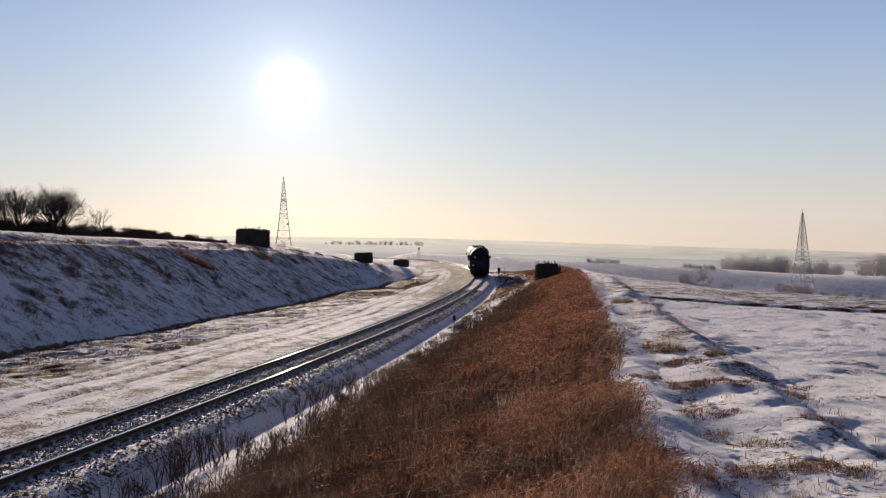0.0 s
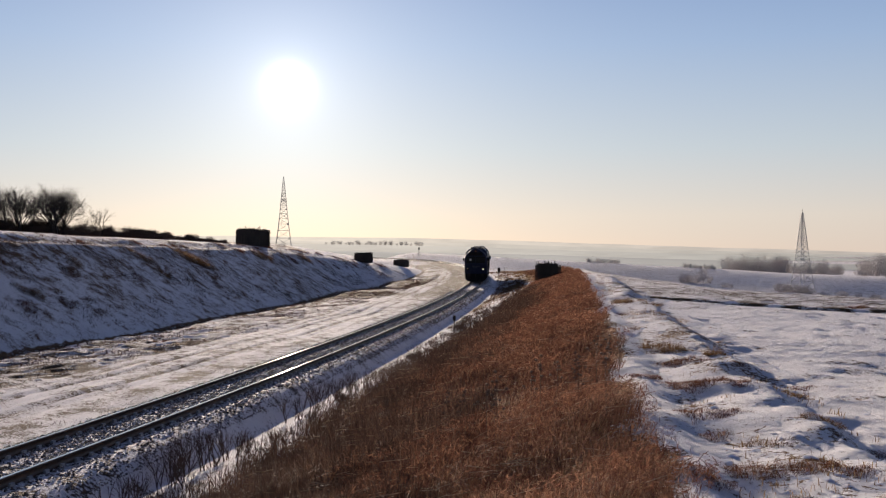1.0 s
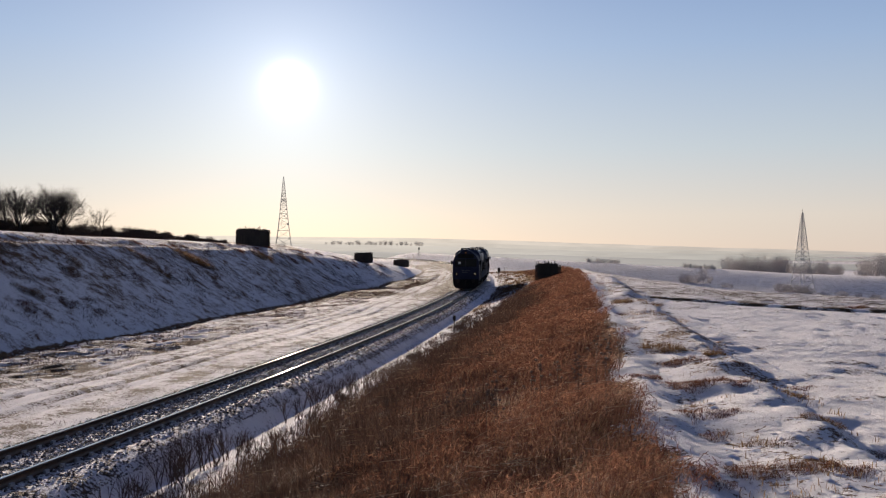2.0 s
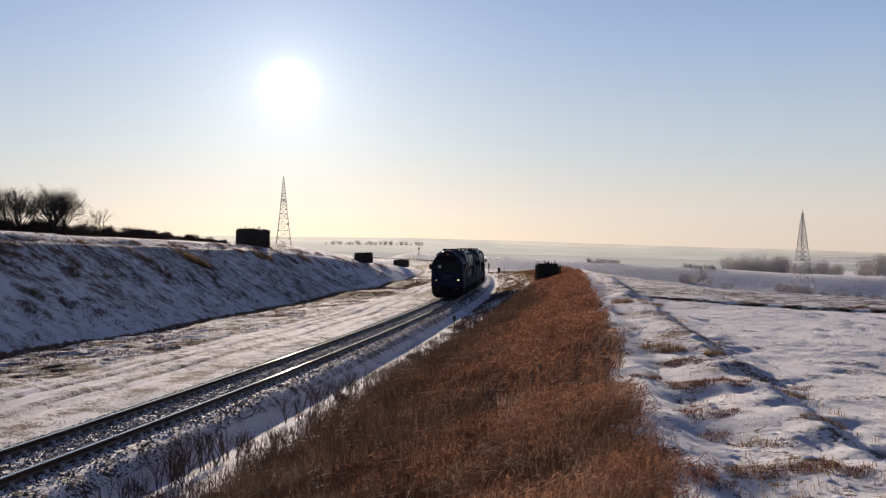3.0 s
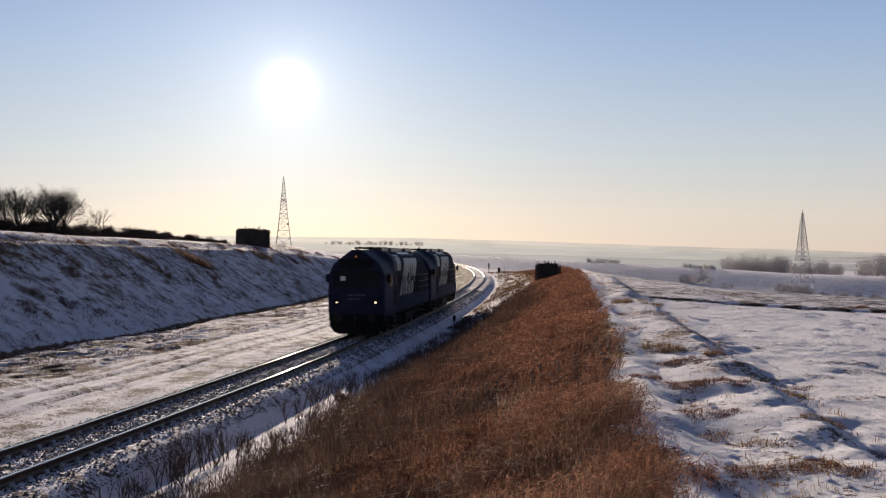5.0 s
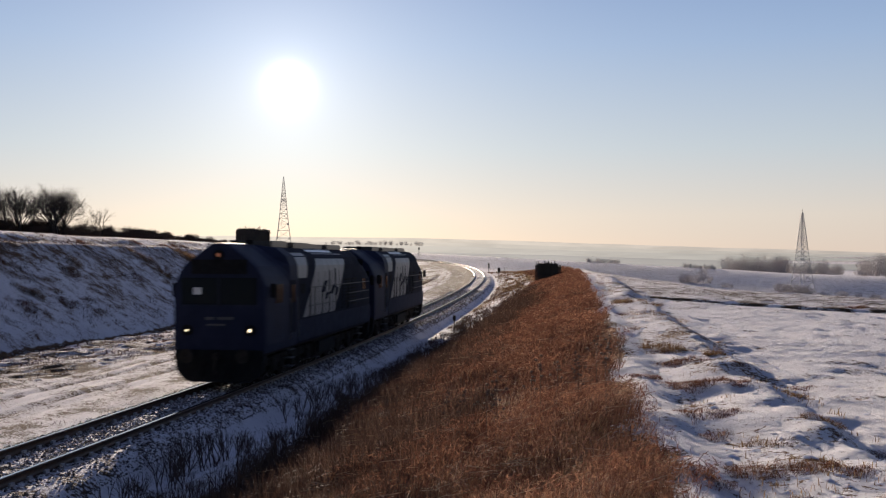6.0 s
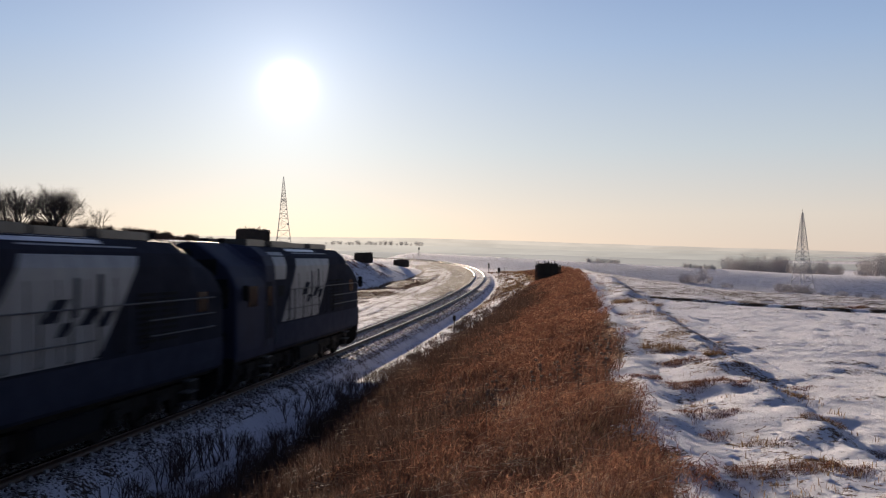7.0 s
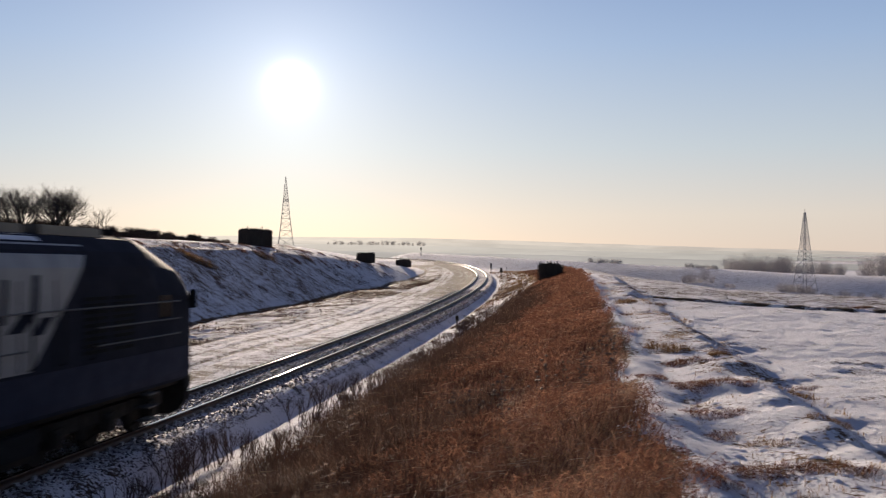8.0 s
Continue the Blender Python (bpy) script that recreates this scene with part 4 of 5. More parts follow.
def far_ridges():
    """Hills on the skyline, far behind everything, with haze painted as a glow; each layer sinks towards the east."""
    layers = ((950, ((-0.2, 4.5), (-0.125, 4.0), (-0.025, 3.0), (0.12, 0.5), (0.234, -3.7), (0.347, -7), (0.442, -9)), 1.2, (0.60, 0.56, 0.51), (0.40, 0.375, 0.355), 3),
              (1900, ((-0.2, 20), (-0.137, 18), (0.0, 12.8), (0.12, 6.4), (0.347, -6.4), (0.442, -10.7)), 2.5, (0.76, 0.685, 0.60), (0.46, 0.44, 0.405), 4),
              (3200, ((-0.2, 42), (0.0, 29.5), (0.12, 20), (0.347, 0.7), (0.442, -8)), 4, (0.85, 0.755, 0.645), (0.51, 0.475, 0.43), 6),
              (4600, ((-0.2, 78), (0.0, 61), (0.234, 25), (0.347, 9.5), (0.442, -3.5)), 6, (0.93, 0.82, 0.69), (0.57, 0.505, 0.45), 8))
    for d, tops, amp, sunward, away, seed in layers:
        k = Mat("haze_glow_distance", 1.0, 0, 0.0)
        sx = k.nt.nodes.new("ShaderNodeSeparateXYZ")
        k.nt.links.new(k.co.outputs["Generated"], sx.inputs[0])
        # haze is painted as emission, brighter on the sunward side
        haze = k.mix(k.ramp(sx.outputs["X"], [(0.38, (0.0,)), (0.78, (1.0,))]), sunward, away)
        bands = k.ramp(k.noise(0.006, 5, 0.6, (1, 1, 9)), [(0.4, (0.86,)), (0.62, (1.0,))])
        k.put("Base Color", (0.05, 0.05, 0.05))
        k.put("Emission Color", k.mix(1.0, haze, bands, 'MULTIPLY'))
        k.b.inputs["Emission Strength"].default_value = HAZE_GLOW
        xs = np.linspace(-0.75, 0.75, 321) * d
        top = 4.28 + np.interp(xs / d, [t[0] for t in tops], [t[1] - 4.28 for t in tops]) + amp * 0.6 * lump(xs, xs * 0 + 5, d * 0.16, seed) + 0.25 * amp * lump(xs, xs * 0 + 9, d * 0.035, seed + 1)
        v, f = [], []
        for x, t in zip(xs, top):
            v += [(x, d + 60, -60), (x, d, -30), (x, d + 15, t - 2), (x, d + 60, t)]
        for j in range(len(xs) - 1):
            for q in range(3):
                f.append((j * 4 + q, j * 4 + 4 + q, j * 4 + 5 + q, j * 4 + 1 + q))
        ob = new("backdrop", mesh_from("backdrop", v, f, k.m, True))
        tagged(ob, "far hills along the winter skyline, haze painted as a glow", "hills", kind="structure")
        if d == 1900:
            r = random.Random(31)
            for i in range(30):
                x = (-0.118 + 0.1 * i / 30 + r.uniform(-0.002, 0.002)) * d
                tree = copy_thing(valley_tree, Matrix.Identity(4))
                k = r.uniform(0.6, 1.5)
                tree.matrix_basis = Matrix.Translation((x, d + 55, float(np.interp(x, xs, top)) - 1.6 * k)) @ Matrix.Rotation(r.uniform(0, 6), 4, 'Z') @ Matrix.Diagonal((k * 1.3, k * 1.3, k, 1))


HAZE_GLOW = 0.52
far_ridges()
build_shrubs()
M_GLASS = Mat("dark_windscreen", 0.18, 0, 0.12).m
M_GLASS.node_tree.nodes["Principled BSDF"].inputs["Base Color"].default_value = (0.012, 0.016, 0.018, 1)
M_BLACK = varied("black_paint", (0.010, 0.010, 0.011), (0.026, 0.026, 0.026), 5, 0.75, bump=0.1, spec=0.04)
M_WHITE = varied("white_paint", (0.65, 0.64, 0.62), (0.8, 0.8, 0.78), 4, 0.45, bump=0.05)
M_LAMP = Mat("lit_headlight", 0.3).m
_b = M_LAMP.node_tree.nodes["Principled BSDF"]
_b.inputs["Emission Color"].default_value = (1, 0.80, 0.52, 1)
_b.inputs["Emission Strength"].default_value = 1.3
M_LAMP2 = Mat("dim_marker_light", 0.3).m
_b = M_LAMP2.node_tree.nodes["Principled BSDF"]
_b.inputs["Emission Color"].default_value = (1, 0.36, 0.2, 1)
_b.inputs["Emission Strength"].default_value = 0.08
for _m in (M_LAMP, M_LAMP2):
    _m.node_tree.nodes["Principled BSDF"].inputs["Base Color"].default_value = (0.03, 0.02, 0.02, 1)
M_BAR = varied("dull_handrail_steel", (0.06, 0.06, 0.06), (0.12, 0.12, 0.12), 6, 0.6, 0.2, bump=0.05)
# bright metal for the drawn highlight on the roof edge
M_EDGE_GLINT = varied("bright_roof_edge_highlight", (0.35, 0.34, 0.33), (0.6, 0.59, 0.58), 6, 0.35, 0.9, bump=0.05)

# half cross-sections (width, height), from the sill over the roof; the ends are arched, the middle is fuller
END = [(1.44, 1.05), (1.475, 1.3), (1.475, 2.3), (1.47, 3.1), (1.35, 3.42), (1.18, 3.74), (0.88, 3.98), (0.57, 4.22), (0.27, 4.44), (0.0, 4.47)]
MID = [(1.44, 1.05), (1.475, 1.3), (1.475, 2.3), (1.47, 3.15), (1.46, 3.45), (1.43, 3.75), (1.30, 4.05), (0.95, 4.33), (0.5, 4.4), (0.0, 4.43)]


def hull(y):
    """Half cross-section of the body at y metres from its middle (front is +y)."""
    e = max(0.0, min(1.0, (abs(y + 0.2) - 5.6) / 0.5))
    return [(a[0] * (1 - e) + b[0] * e, a[1] * (1 - e) + b[1] * e) for a, b in zip(MID, END)]


def loft(ys, shrink=None, rounded=False):
    bm = bmesh.new()
    rings = []
    for i, y in enumerate(ys):
        h = hull(y)
        k = shrink[i] if shrink else 1.0
        ring = [(x * (k if not rounded else 1 - (1 - k) * 0.25), z if z < 2.5 else 2.5 + (z - 2.5) * k) for x, z in h]
        pts = ring + [(-x, z) for x, z in ring[-2::-1]]
        rings.append([bm.verts.new((x, y, z)) for x, z in pts])
    for a, b in zip(rings[:-1], rings[1:]):
        for i in range(len(a) - 1):
            bm.faces.new((a[i], a[i + 1], b[i + 1], b[i]))
        bm.faces.new((a[-1], a[0], b[0], b[-1]))
    bm.faces.new(rings[0])
    bm.faces.new(rings[-1][::-1])
    return bm


def hull_at(y, z):
    h = hull(y)
    for (x0, z0), (x1, z1) in zip(h[:-1], h[1:]):
        if z0 <= z <= z1:
            t = (z - z0) / (z1 - z0 + 1e-9)
            return x0 + (x1 - x0) * t
    return 0.0


def skin(bm, side, y0b, y1b, y0t, y1t, z0, z1, proud, nz=10, ny=6):
    """A thin plate that follows the body side, a slanted four-sided patch."""
    grid = []
    for layer in (0.0, proud):
        rows = []
        for i in range(nz + 1):
            t = i / nz
            z = z0 + (z1 - z0) * t
            a, b = y0b + (y0t - y0b) * t, y1b + (y1t - y1b) * t
            rows.append([bm.verts.new((side * (hull_at(a + (b - a) * j / ny, z) + layer), a + (b - a) * j / ny, z)) for j in range(ny + 1)])
        grid.append(rows)
    for rows in grid:
        for i in range(nz):
            for j in range(ny):
                bm.faces.new((rows[i][j], rows[i][j + 1], rows[i + 1][j + 1], rows[i + 1][j]))
    A, B = grid
    rim = [(0, j) for j in range(ny)] + [(i, ny) for i in range(nz)] + [(nz, j) for j in range(ny, 0, -1)] + [(i, 0) for i in range(nz, 0, -1)]
    for p, q in zip(rim, rim[1:] + rim[:1]):
        bm.faces.new((A[p[0]][p[1]], A[q[0]][q[1]], B[q[0]][q[1]], B[p[0]][p[1]]))


def tube(bm, pts, r, sides=6):
    v, f = prisms([(Vector(a), Vector(b), r, r) for a, b in zip(pts[:-1], pts[1:])], sides)
    vs = [bm.verts.new(c) for c in v]
    for q in f:
        bm.faces.new([vs[i] for i in q])


def disc(bm, c, r, depth, axis='X', seg=20):
    m = Matrix.Translation(c) @ (Matrix.Rotation(radians(90), 4, 'Y') if axis == 'X' else Matrix.Rotation(radians(90), 4, 'X') if axis == 'Y' else Matrix.Identity(4))
    bmesh.ops.create_cone(bm, cap_ends=True, segments=seg, radius1=r, radius2=r, depth=depth, matrix=m)


def bevel_box(x0, x1, y0, y1, z0, z1, b=0.03):
    bm = bmesh.new()
    box(bm, x0, x1, y0, y1, z0, z1)
    bmesh.ops.bevel(bm, geom=bm.edges[:], offset=b, segments=2, affect='EDGES')
    return bm


def locomotive():
    root = new("diesel_locomotive")
    # body shell in three painted lengths
    ys = [8.2, 8.12, 7.9, 7.0, 6.3, 5.8, 5.4, 4.5]
    part("cab_body", loft(ys, [0.97, 0.99, 1, 1, 1, 1, 1, 1]), M_BLUE, root)
    part("engine_hood", loft([4.496, 3.0, 0.0, -2.0, -4.5, -5.2]), M_DARK, root)
    part("rear_body", loft([-5.204, -5.8, -6.3, -6.8, -7.2, -7.5, -7.75, -7.95, -8.1, -8.2], [1, 1, 1, 0.995, 0.98, 0.955, 0.925, 0.89, 0.85, 0.80], True), M_DARK, root)
    for sd in (1, -1):
        bm = bmesh.new(); skin(bm, sd, -0.9, 3.8, -3.2, 1.5, 1.92, 4.18, 0.012)
        panel = part("side_panel", bm, M_GREY, root, "dirty white slanted side panel")
        bm = bmesh.new(); skin(bm, sd, 3.35, 4.48, 2.9, 4.45, 3.3, 4.18, 0.010)
        part("side_stripe", bm, M_GREY, root, "dirty white slanted stripe")
        bm = bmesh.new(); skin(bm, sd, -8.0, 4.49, -8.0, 4.49, 1.12, 1.86, 0.014, 4, 24)
        part("sill_band", bm, M_SILL, root, "grimy blue-grey lower side band")
        # mark on the panel as plain dark shapes
        for y0, z0, w, h, k in ((1.25, 2.72, 0.55, 0.42, 0.5), (0.45, 2.78, 0.16, 0.75, 0.12), (-0.55, 2.95, 0.2, 0.65, 0.1), (-0.1, 2.62, 0.5, 0.35, 0.5), (0.9, 2.45, 0.35, 0.25, 0.3), (-0.75, 2.55, 0.4, 0.3, 0.35)):
            bm = bmesh.new(); skin(bm, sd, y0 - 0.5, y0 + w - 0.5, y0 - k - 0.5, y0 + w - k - 0.5, z0, z0 + h, 0.02, 2, 2)
            part("logo_shape", bm, M_DARK, panel)
        # door joints on the panel
        for y in (-1.7, -0.5, 0.6, 1.7, 2.8):
            bm = bmesh.new(); skin(bm, sd, y, y + 0.03, y, y + 0.03, 1.95, 2.9 if y > 2 else 3.5, 0.018, 4, 1)
            part("panel_joint", bm, M_BLACK, panel)
        # louvred doors on the dark length
        for y in (-4.9, -3.7):
            for q in range(9):
                z = 2.05 + q * 0.13
                bm = bmesh.new(); box(bm, *sorted((sd * 1.47, sd * 1.50)), y, y + 0.95, z, z + 0.07)
                part("louvre", bm, M_BLACK, root)
        for z, a, b in ((2.95, -7.2, 3.0), (2.55, -7.2, -3.2), (2.2, -7.2, -3.2), (2.3, -0.6, 3.2)):
            bm = bmesh.new()
            tube(bm, [(sd * 1.49, a, z), (sd * 1.56, a, z), (sd * 1.56, b, z), (sd * 1.49, b, z)], 0.018)
            part("handrail", bm, M_BAR, root, "thin dull steel handrail")
        # railing along the side panel
        for y in (-3.0, -1.9, -0.8, 0.3, 1.4, 2.5, 3.2):
            bm = bmesh.new()
            tube(bm, [(sd * 1.49, y, 1.95), (sd * 1.56, y, 1.98), (sd * 1.56, y, 2.95)], 0.02)
            part("railing_post", bm, M_BLACK, root)
        part("intake_window", bevel_box(*sorted((sd * 1.465, sd * 1.488)), 3.55, 4.15, 2.75, 3.1, 0.01), M_BLACK, root)
        # cab side window, door, rail and mirror
        part("side_window", bevel_box(*sorted((sd * 1.46, sd * 1.485)), 6.3, 7.2, 2.55, 3.15, 0.01), M_GLASS, root)
        door = part("cab_door", bevel_box(*sorted((sd * 1.465, sd * 1.49)), 4.75, 5.5, 1.5, 3.25, 0.012), M_DARK, root)
        part("door_window", bevel_box(*sorted((sd * 1.485, sd * 1.497)), 4.88, 5.37, 2.5, 3.1, 0.005), M_GLASS, door)
        for y in (4.65, 5.6):
            bm = bmesh.new(); tube(bm, [(sd * 1.48, y, 1.3), (sd * 1.54, y, 1.35), (sd * 1.54, y, 2.6), (sd * 1.48, y, 2.65)], 0.016)
            part("grab_rail", bm, M_BAR, root)
        for y in (7.75, -7.9):
            bm = bevel_box(*sorted((sd * 1.50, sd * 1.68)), y - 0.05, y + 0.05, 2.75, 3.2, 0.03)
            tube(bm, [(sd * 1.46, y, 2.95), (sd * 1.6, y, 2.95)], 0.02)
            part("mirror", bm, M_BLACK, root)
        bm = bmesh.new(); skin(bm, sd, -6.9, -6.2, -6.9, -6.2, 2.6, 3.1, 0.012, 2, 2)
        part("rear_window", bm, M_GLASS, root)
        for y in (5.15, -5.9):
            for q in range(3):
                bm = bevel_box(*sorted((sd * 1.2, sd * 1.5)), y - 0.25, y + 0.25, 0.35 + q * 0.28, 0.39 + q * 0.28, 0.01)
                part("step", bm, M_BAR, root)
    # nose: windscreen, lights, pilot
    for sgn, yy in ((1, 8.2), (-1, -8.2)):
        f = lambda a, b: sorted((yy + sgn * a, yy + sgn * b))
        ws = part("windscreen", bevel_box(-1.2, 1.2, *f(-0.04, 0.03), 2.55, 3.38, 0.02), M_GLASS, root)
        part("pillar", bevel_box(-0.05, 0.05, *f(-0.02, 0.045), 2.5, 3.42, 0.01), M_DARK, ws)
        if sgn > 0:
            part("cab_card", bevel_box(0.55, 0.82, *f(0.03, 0.037), 2.86, 3.08, 0.003), M_WHITE, ws, "white card behind the windscreen")
        part("nose_top", bevel_box(-0.9, 0.9, *f(-0.05, 0.02), 3.48, 3.95 if sgn > 0 else 3.66, 0.02), M_BLACK, root)
        for x in (-1.0, 1.0):
            bm = bmesh.new(); disc(bm, (x, yy + sgn * 0.03, 1.76), 0.17, 0.08, 'Y')
            hl = part("headlight", bm, M_BLACK, root)
            bm = bmesh.new(); disc(bm, (x, yy + sgn * 0.075, 1.76), 0.052 if x < 0 else 0.036, 0.03, 'Y')
            part("lens", bm, M_LAMP if sgn > 0 else M_GLASS, hl)
        bm = bmesh.new(); disc(bm, (0, yy + sgn * 0.03, 4.08 if sgn > 0 else 3.78), 0.16, 0.1, 'Y')
        th = part("top_headlight", bm, M_BLACK, root)
        bm = bmesh.new(); disc(bm, (0, yy + sgn * 0.085, 4.08 if sgn > 0 else 3.78), 0.06, 0.03, 'Y')
        part("lens", bm, M_LAMP2 if sgn > 0 else M_GLASS, th)
        for q, (x, w, h, z) in enumerate(((-0.45, 0.5, 0.09, 2.08), (0.15, 0.3, 0.09, 2.08), (-0.2, 0.6, 0.06, 1.9))):
            part("logo_shape", bevel_box(x, x + w, *f(0.0, 0.008), z, z + h, 0.002), M_BAR, root)
        part("buffer_beam", bevel_box(-1.42, 1.42, *f(-0.35, 0.04), 0.82, 1.16, 0.03), M_BLACK, root)
        bm = bmesh.new()
        prof = [(-1.38, 0.82), (-1.38, 0.55), (-1.2, 0.3), (-0.95, 0.16), (0.95, 0.16), (1.2, 0.3), (1.38, 0.55), (1.38, 0.82)]
        fr = [bm.verts.new((x, yy + sgn * 0.0, z)) for x, z in prof]
        bk = [bm.verts.new((x, yy - sgn * 0.25, z)) for x, z in prof]
        bm.faces.new(fr); bm.faces.new(bk[::-1])
        for i in range(len(prof)):
            j = (i + 1) % len(prof)
            bm.faces.new((fr[i], fr[j], bk[j], bk[i]))
        part("pilot", bm, M_BLACK, root)
        for x in (-0.875, 0.875):
            bm = bmesh.new()
            disc(bm, (x, yy + sgn * 0.22, 1.0), 0.11, 0.4, 'Y', 14)
            buf = part("buffer", bm, M_BLACK, root)
            bm = bmesh.new(); disc(bm, (x, yy + sgn * 0.43, 1.0), 0.22, 0.05, 'Y', 20)
            part("buffer_head", bm, M_CHASSIS, buf)
        bm = bevel_box(-0.09, 0.09, *f(0, 0.35), 0.88, 1.08, 0.03)
        tube(bm, [(0, yy + sgn * 0.3, 0.95), (0.03, yy + sgn * 0.36, 0.6), (0, yy + sgn * 0.28, 0.45)], 0.04)
        part("coupling", bm, M_CHASSIS, root)
        for x in (-0.45, 0.4):
            bm = bmesh.new()
            tube(bm, [(x, yy, 0.78), (x, yy + sgn * 0.15, 0.6), (x + 0.1, yy + sgn * 0.12, 0.35), (x + 0.2, yy, 0.5)], 0.025)
            part("brake_hose", bm, M_BLACK, root)
    # roof gear
    for y0, y1, w, h in ((3.3, 5.2, 0.75, 0.16), (0.6, 2.9, 0.85, 0.14), (-1.9, 0.2, 0.7, 0.12), (-4.8, -2.3, 0.8, 0.13)):
        part("roof_box", bevel_box(-w, w, y0, y1, 4.34, 4.42 + h, 0.03), M_ROOF, root, "sooty roof box")
    for y in (-6.1, -5.7, 6.1):
        for x in (-0.28, 0.28):
            bm = bmesh.new()
            disc(bm, (x, y, 4.52), 0.12, 0.12, 'Z', 12)
            disc(bm, (x, y, 4.42), 0.06, 0.16, 'Z', 10)
            part("roof_vent", bm, M_BLACK, root)
    # bright strips added to draw the sunlit glint along both roof edges
    for sd in (1, -1):
        bm = bmesh.new()
        skin(bm, sd, -1.8, 2.0, -1.8, 2.0, 4.22, 4.34, 0.02, 2, 6)
        part("roof_edge_strip", bm, M_EDGE_GLINT, root, "bright strip added as the sunlit highlight along the roof edge")
    # running gear
    part("main_frame", bevel_box(-1.25, 1.25, -7.9, 7.9, 0.92, 1.09, 0.02), M_CHASSIS, root)
    tank = part("fuel_tank", bevel_box(-1.32, 1.32, -1.55, 1.55, 0.28, 0.95, 0.12), M_CHASSIS, root)
    for sd in (1, -1):
        part("battery_box", bevel_box(*sorted((sd * 1.28, sd * 1.40)), -1.3, 1.3, 0.45, 0.9, 0.03), M_BLACK, tank)
    for c in (4.35, -4.35):
        bm = bmesh.new()
        for sd in (1, -1):
            box(bm, *sorted((sd * 0.98, sd * 1.16)), c - 2.75, c + 2.75, 0.55, 0.83)
            for a in (-2.1, 0, 2.1):
                box(bm, *sorted((sd * 1.0, sd * 1.26)), c + a - 0.2, c + a + 0.2, 0.36, 0.72)
                disc(bm, (sd * 1.27, c + a, 0.54), 0.13, 0.05, 'X', 14)
            for a in (-1.05, 1.05):
                disc(bm, (sd * 1.1, c + a, 0.62), 0.11, 0.5, 'Z', 10)
        bogie = part("bogie", bm, M_CHASSIS, root)
        for a in (-2.1, 0, 2.1):
            bm = bmesh.new()
            for sd in (1, -1):
                disc(bm, (sd * 0.755, c + a, 0.525), 0.525, 0.13, 'X', 28)
                disc(bm, (sd * 0.69, c + a, 0.525), 0.55, 0.03, 'X', 28)
            disc(bm, (0, c + a, 0.525), 0.09, 1.5, 'X', 12)
            part("wheelset", bm, M_CHASSIS, bogie)
            for sd in (1, -1):
                bm = bmesh.new()
                tube(bm, [(sd * 1.2, c + a + 0.3, 0.95), (sd * 1.22, c + a + 0.34, 0.45), (sd * 0.9, c + a + 0.42, 0.2)], 0.03)
                part("sand_pipe", bm, M_CHASSIS, bogie)
    return root


lead = tagged(locomotive(), "dark blue and dirty white diesel locomotive with lit headlights", "locomotive", group="coupled locomotives")
trail = copy_thing(lead, Matrix.Identity(4))
tagged(trail, "dark blue and dirty white diesel locomotive coupled behind another")
for o in trail.children_recursive:
    if o.data and o.data.materials[0] in (M_LAMP, M_LAMP2):
        o.data = o.data.copy()
        o.data.materials[0] = M_GLASS
locos = [lead, trail]


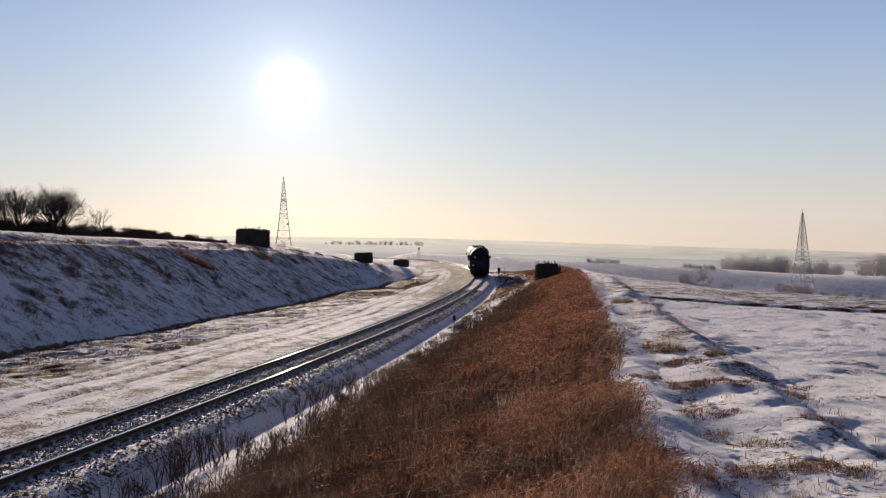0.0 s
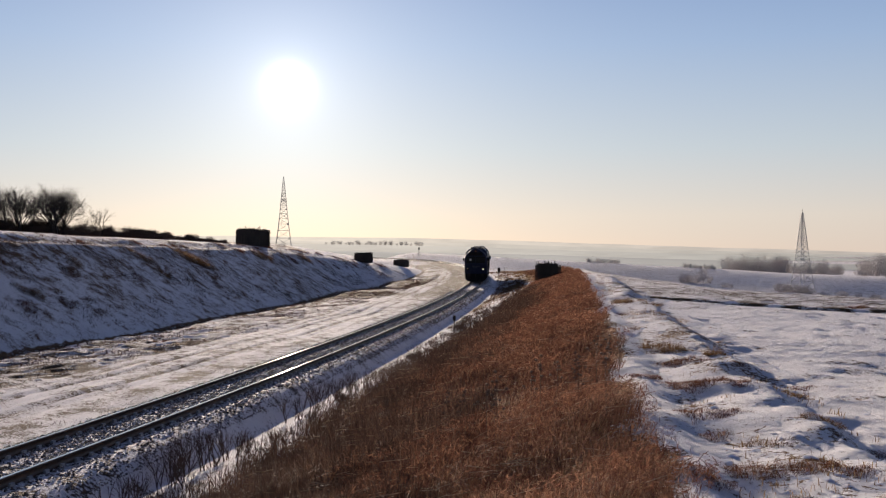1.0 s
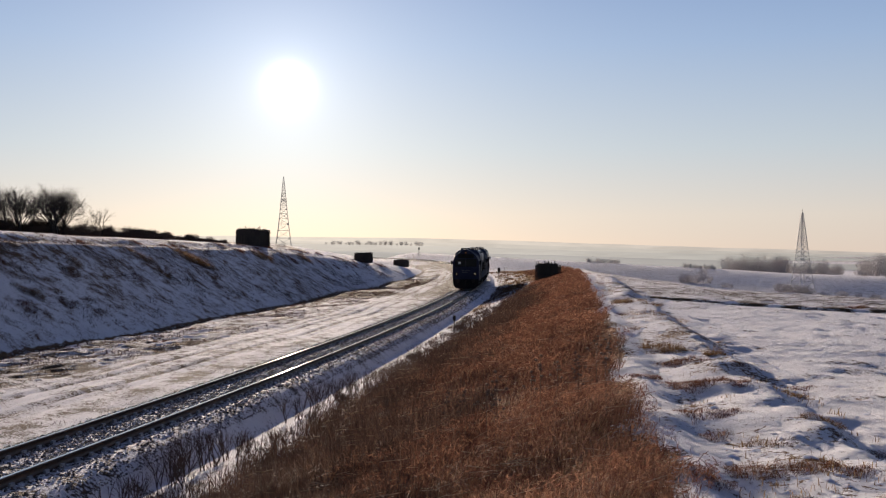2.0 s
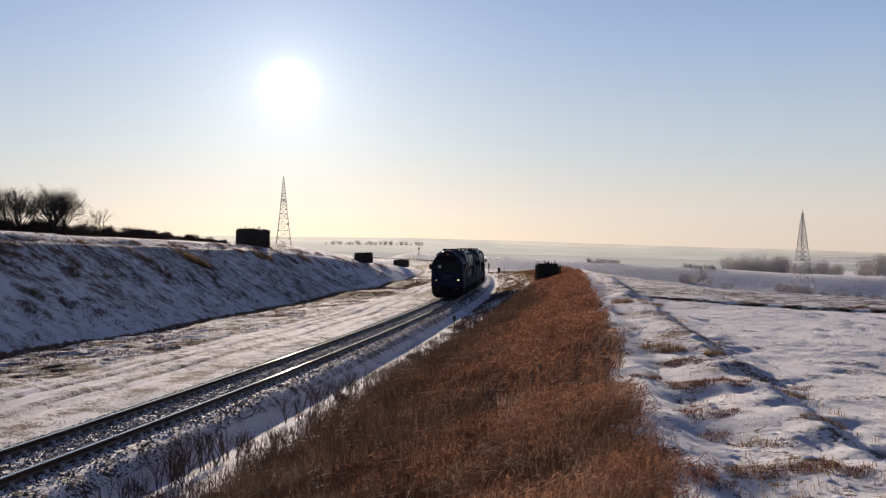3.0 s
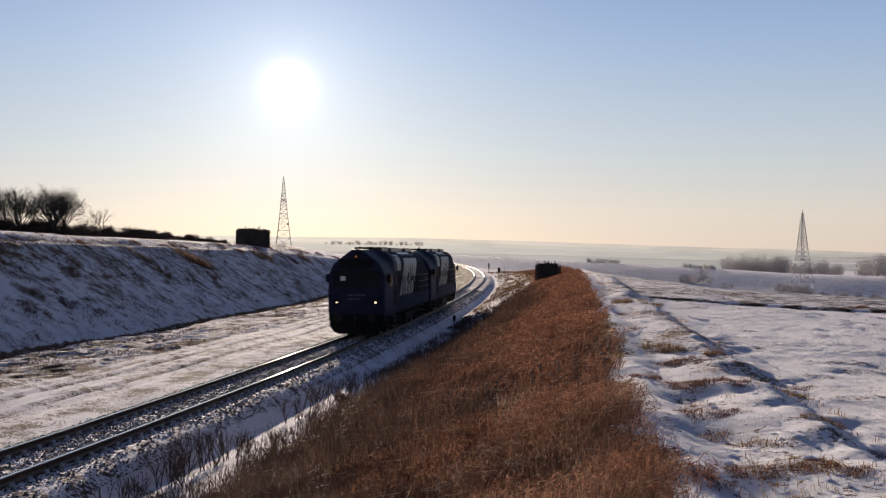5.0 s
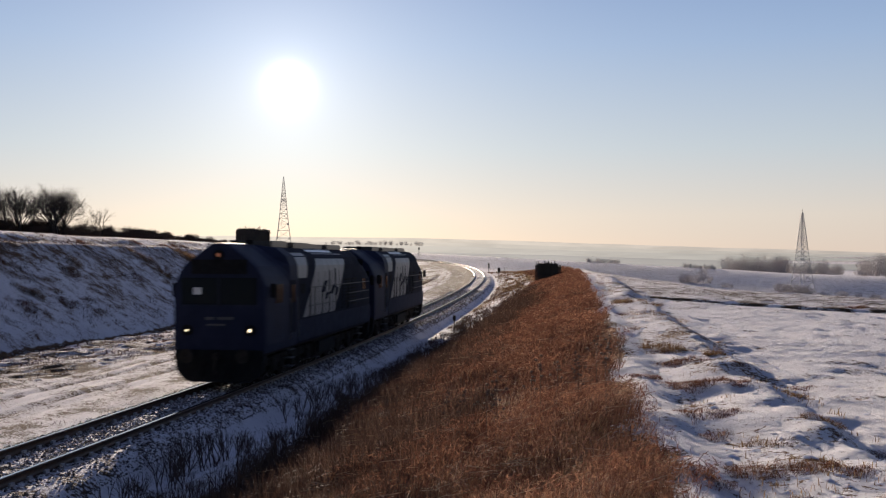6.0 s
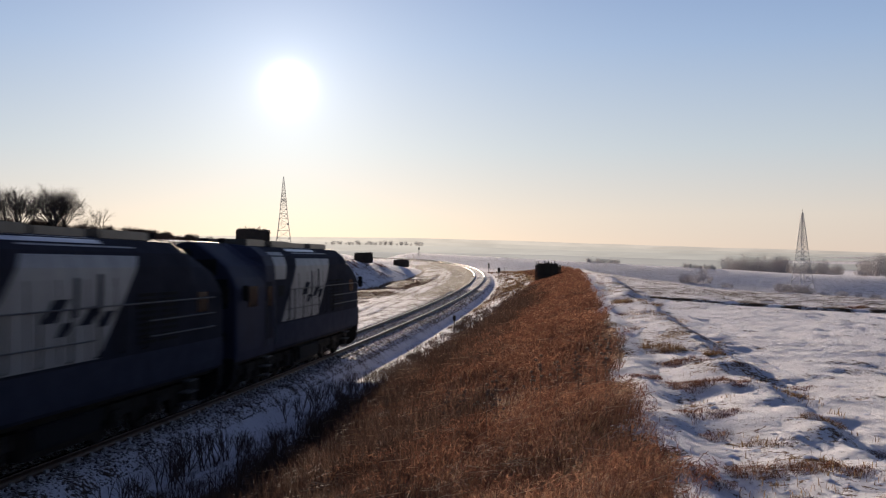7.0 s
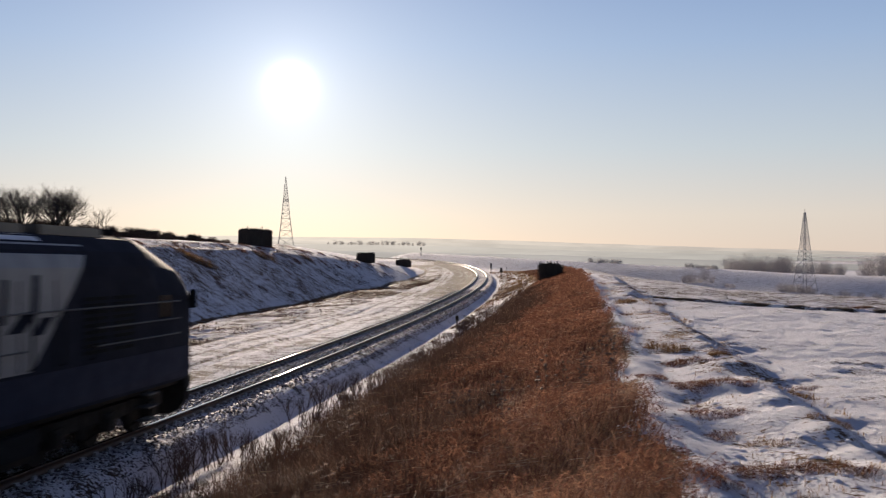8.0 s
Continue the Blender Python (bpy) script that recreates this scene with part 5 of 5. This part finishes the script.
def build_track():
    track = tagged(new("railway_track"), "single railway track on snowy stone ballast", "railway track", kind="structure")
    for off in (-0.753, 0.753):
        p = [(off - 0.036, -0.001), (off + 0.036, -0.001), (off + 0.036, -0.04), (off + 0.012, -0.055), (off + 0.012, -0.15), (off + 0.07, -0.172),
             (off - 0.07, -0.172), (off - 0.012, -0.15), (off - 0.012, -0.055), (off - 0.036, -0.04)]
        v, f = sweep(p, -60, 380, 1.0)
        rail = new("rail", mesh_from("rail", v, f, M_RAIL))
        rail.parent = track
        tagged(rail, "rusty steel rail with a polished top")
        crown = [(off + 0.033 * k / 4, 0.004 - 0.0005 * (k / 4) ** 2) for k in range(-4, 5)]
        v, f = sweep(crown, -60, 380, 1.0, False)
        t = new("running_surface", mesh_from("running_surface", v, f, M_RAILTOP, True))
        t.parent = rail
    bm = bmesh.new()
    box(bm, -1.28, 1.28, -0.13, 0.13, -0.36, -0.190)
    for sd in (1, -1):
        for e in (-0.1, 0.1):
            box(bm, sd * 0.753 + e - 0.03, sd * 0.753 + e + 0.03, -0.06, 0.06, -0.186, -0.12)
    bmesh.ops.bevel(bm, geom=[e for e in bm.edges if e.calc_length() > 0.2], offset=0.02, segments=1, affect='EDGES')
    first = None
    for i in range(250):
        s = -16 + 0.6 * i
        if first is None:
            ob = part("sleeper", bm, M_SLEEPER, track)
            first = ob
        else:
            ob = new("sleeper", first.data)
            ob.parent = track
        p = rail_point(s)
        ob.matrix_basis = Matrix.Translation(p) @ Matrix.Rotation(-float(np.interp(s, TS, TA)), 4, 'Z')
    # loose ballast stones
    r = np.random.RandomState(3)
    n = 42000
    s = -16 + 110 * r.rand(n) ** 1.5
    o = np.clip(r.normal(0, 0.95, n), -1.9, 1.85)
    x, y = track_xy(s, o)
    z = terrain(x, y)[0]
    size = r.uniform(0.018, 0.042, n) * (1 + 0.010 * np.clip(s + 10, 0, 80))
    octa = np.array([(1, 0, 0), (0, 1, 0), (-1, 0, 0), (0, -1, 0), (0, 0, 1), (0, 0, -1)], float)
    v = octa[None] * size[:, None, None] * r.uniform(0.6, 1.3, (n, 6, 1))
    v[:, :, 2] *= 0.8
    a = r.uniform(0, 6.28, n)
    c, sn = np.cos(a)[:, None], np.sin(a)[:, None]
    vx, vy = v[:, :, 0] * c - v[:, :, 1] * sn, v[:, :, 0] * sn + v[:, :, 1] * c
    v = np.stack([vx + x[:, None], vy + y[:, None], v[:, :, 2] + (z + size * 0.15)[:, None]], 2).reshape(-1, 3)
    tri = np.array([(0, 1, 4), (1, 2, 4), (2, 3, 4), (3, 0, 4), (1, 0, 5), (2, 1, 5), (3, 2, 5), (0, 3, 5)])
    f = ((np.arange(n) * 6)[:, None, None] + tri[None]).reshape(-1, 3)
    st = new("ballast", mesh_from("ballast", v, f, M_STONE))
    tagged(st, "loose grey-brown ballast stones dusted with snow", "ballast", kind="stuff")


_k = Mat("snow_dusted_ballast", 0.85, 0, 0.3)
_k.put("Base Color", _k.ramp(_k.island(), [(0.0, (0.05, 0.04, 0.035)), (0.55, (0.2, 0.17, 0.15)), (0.75, (0.35, 0.32, 0.30)), (0.8, (0.75, 0.75, 0.77))]))
M_STONE = _k.m
build_track()


def motions():
    for i, ob in enumerate(locos):
        rows = []
        for j in range(33):
            t = j * 0.25
            c = 70.3 - 20.1 * (t - 3.0) + 0.04 * max(0.0, t - 5.5) ** 2 + 8.3 + 17.35 * i
            a, b = rail_point(c - 4.35), rail_point(c + 4.35)
            d = (a - b).normalized()
            m = (a + b) / 2
            rows.append((t, pose(m.x, m.y, m.z + 0.004, math.degrees(math.asin(d.z)), 0, math.degrees(math.atan2(-d.x, d.y)))))
        walk(ob, rows)


motions()
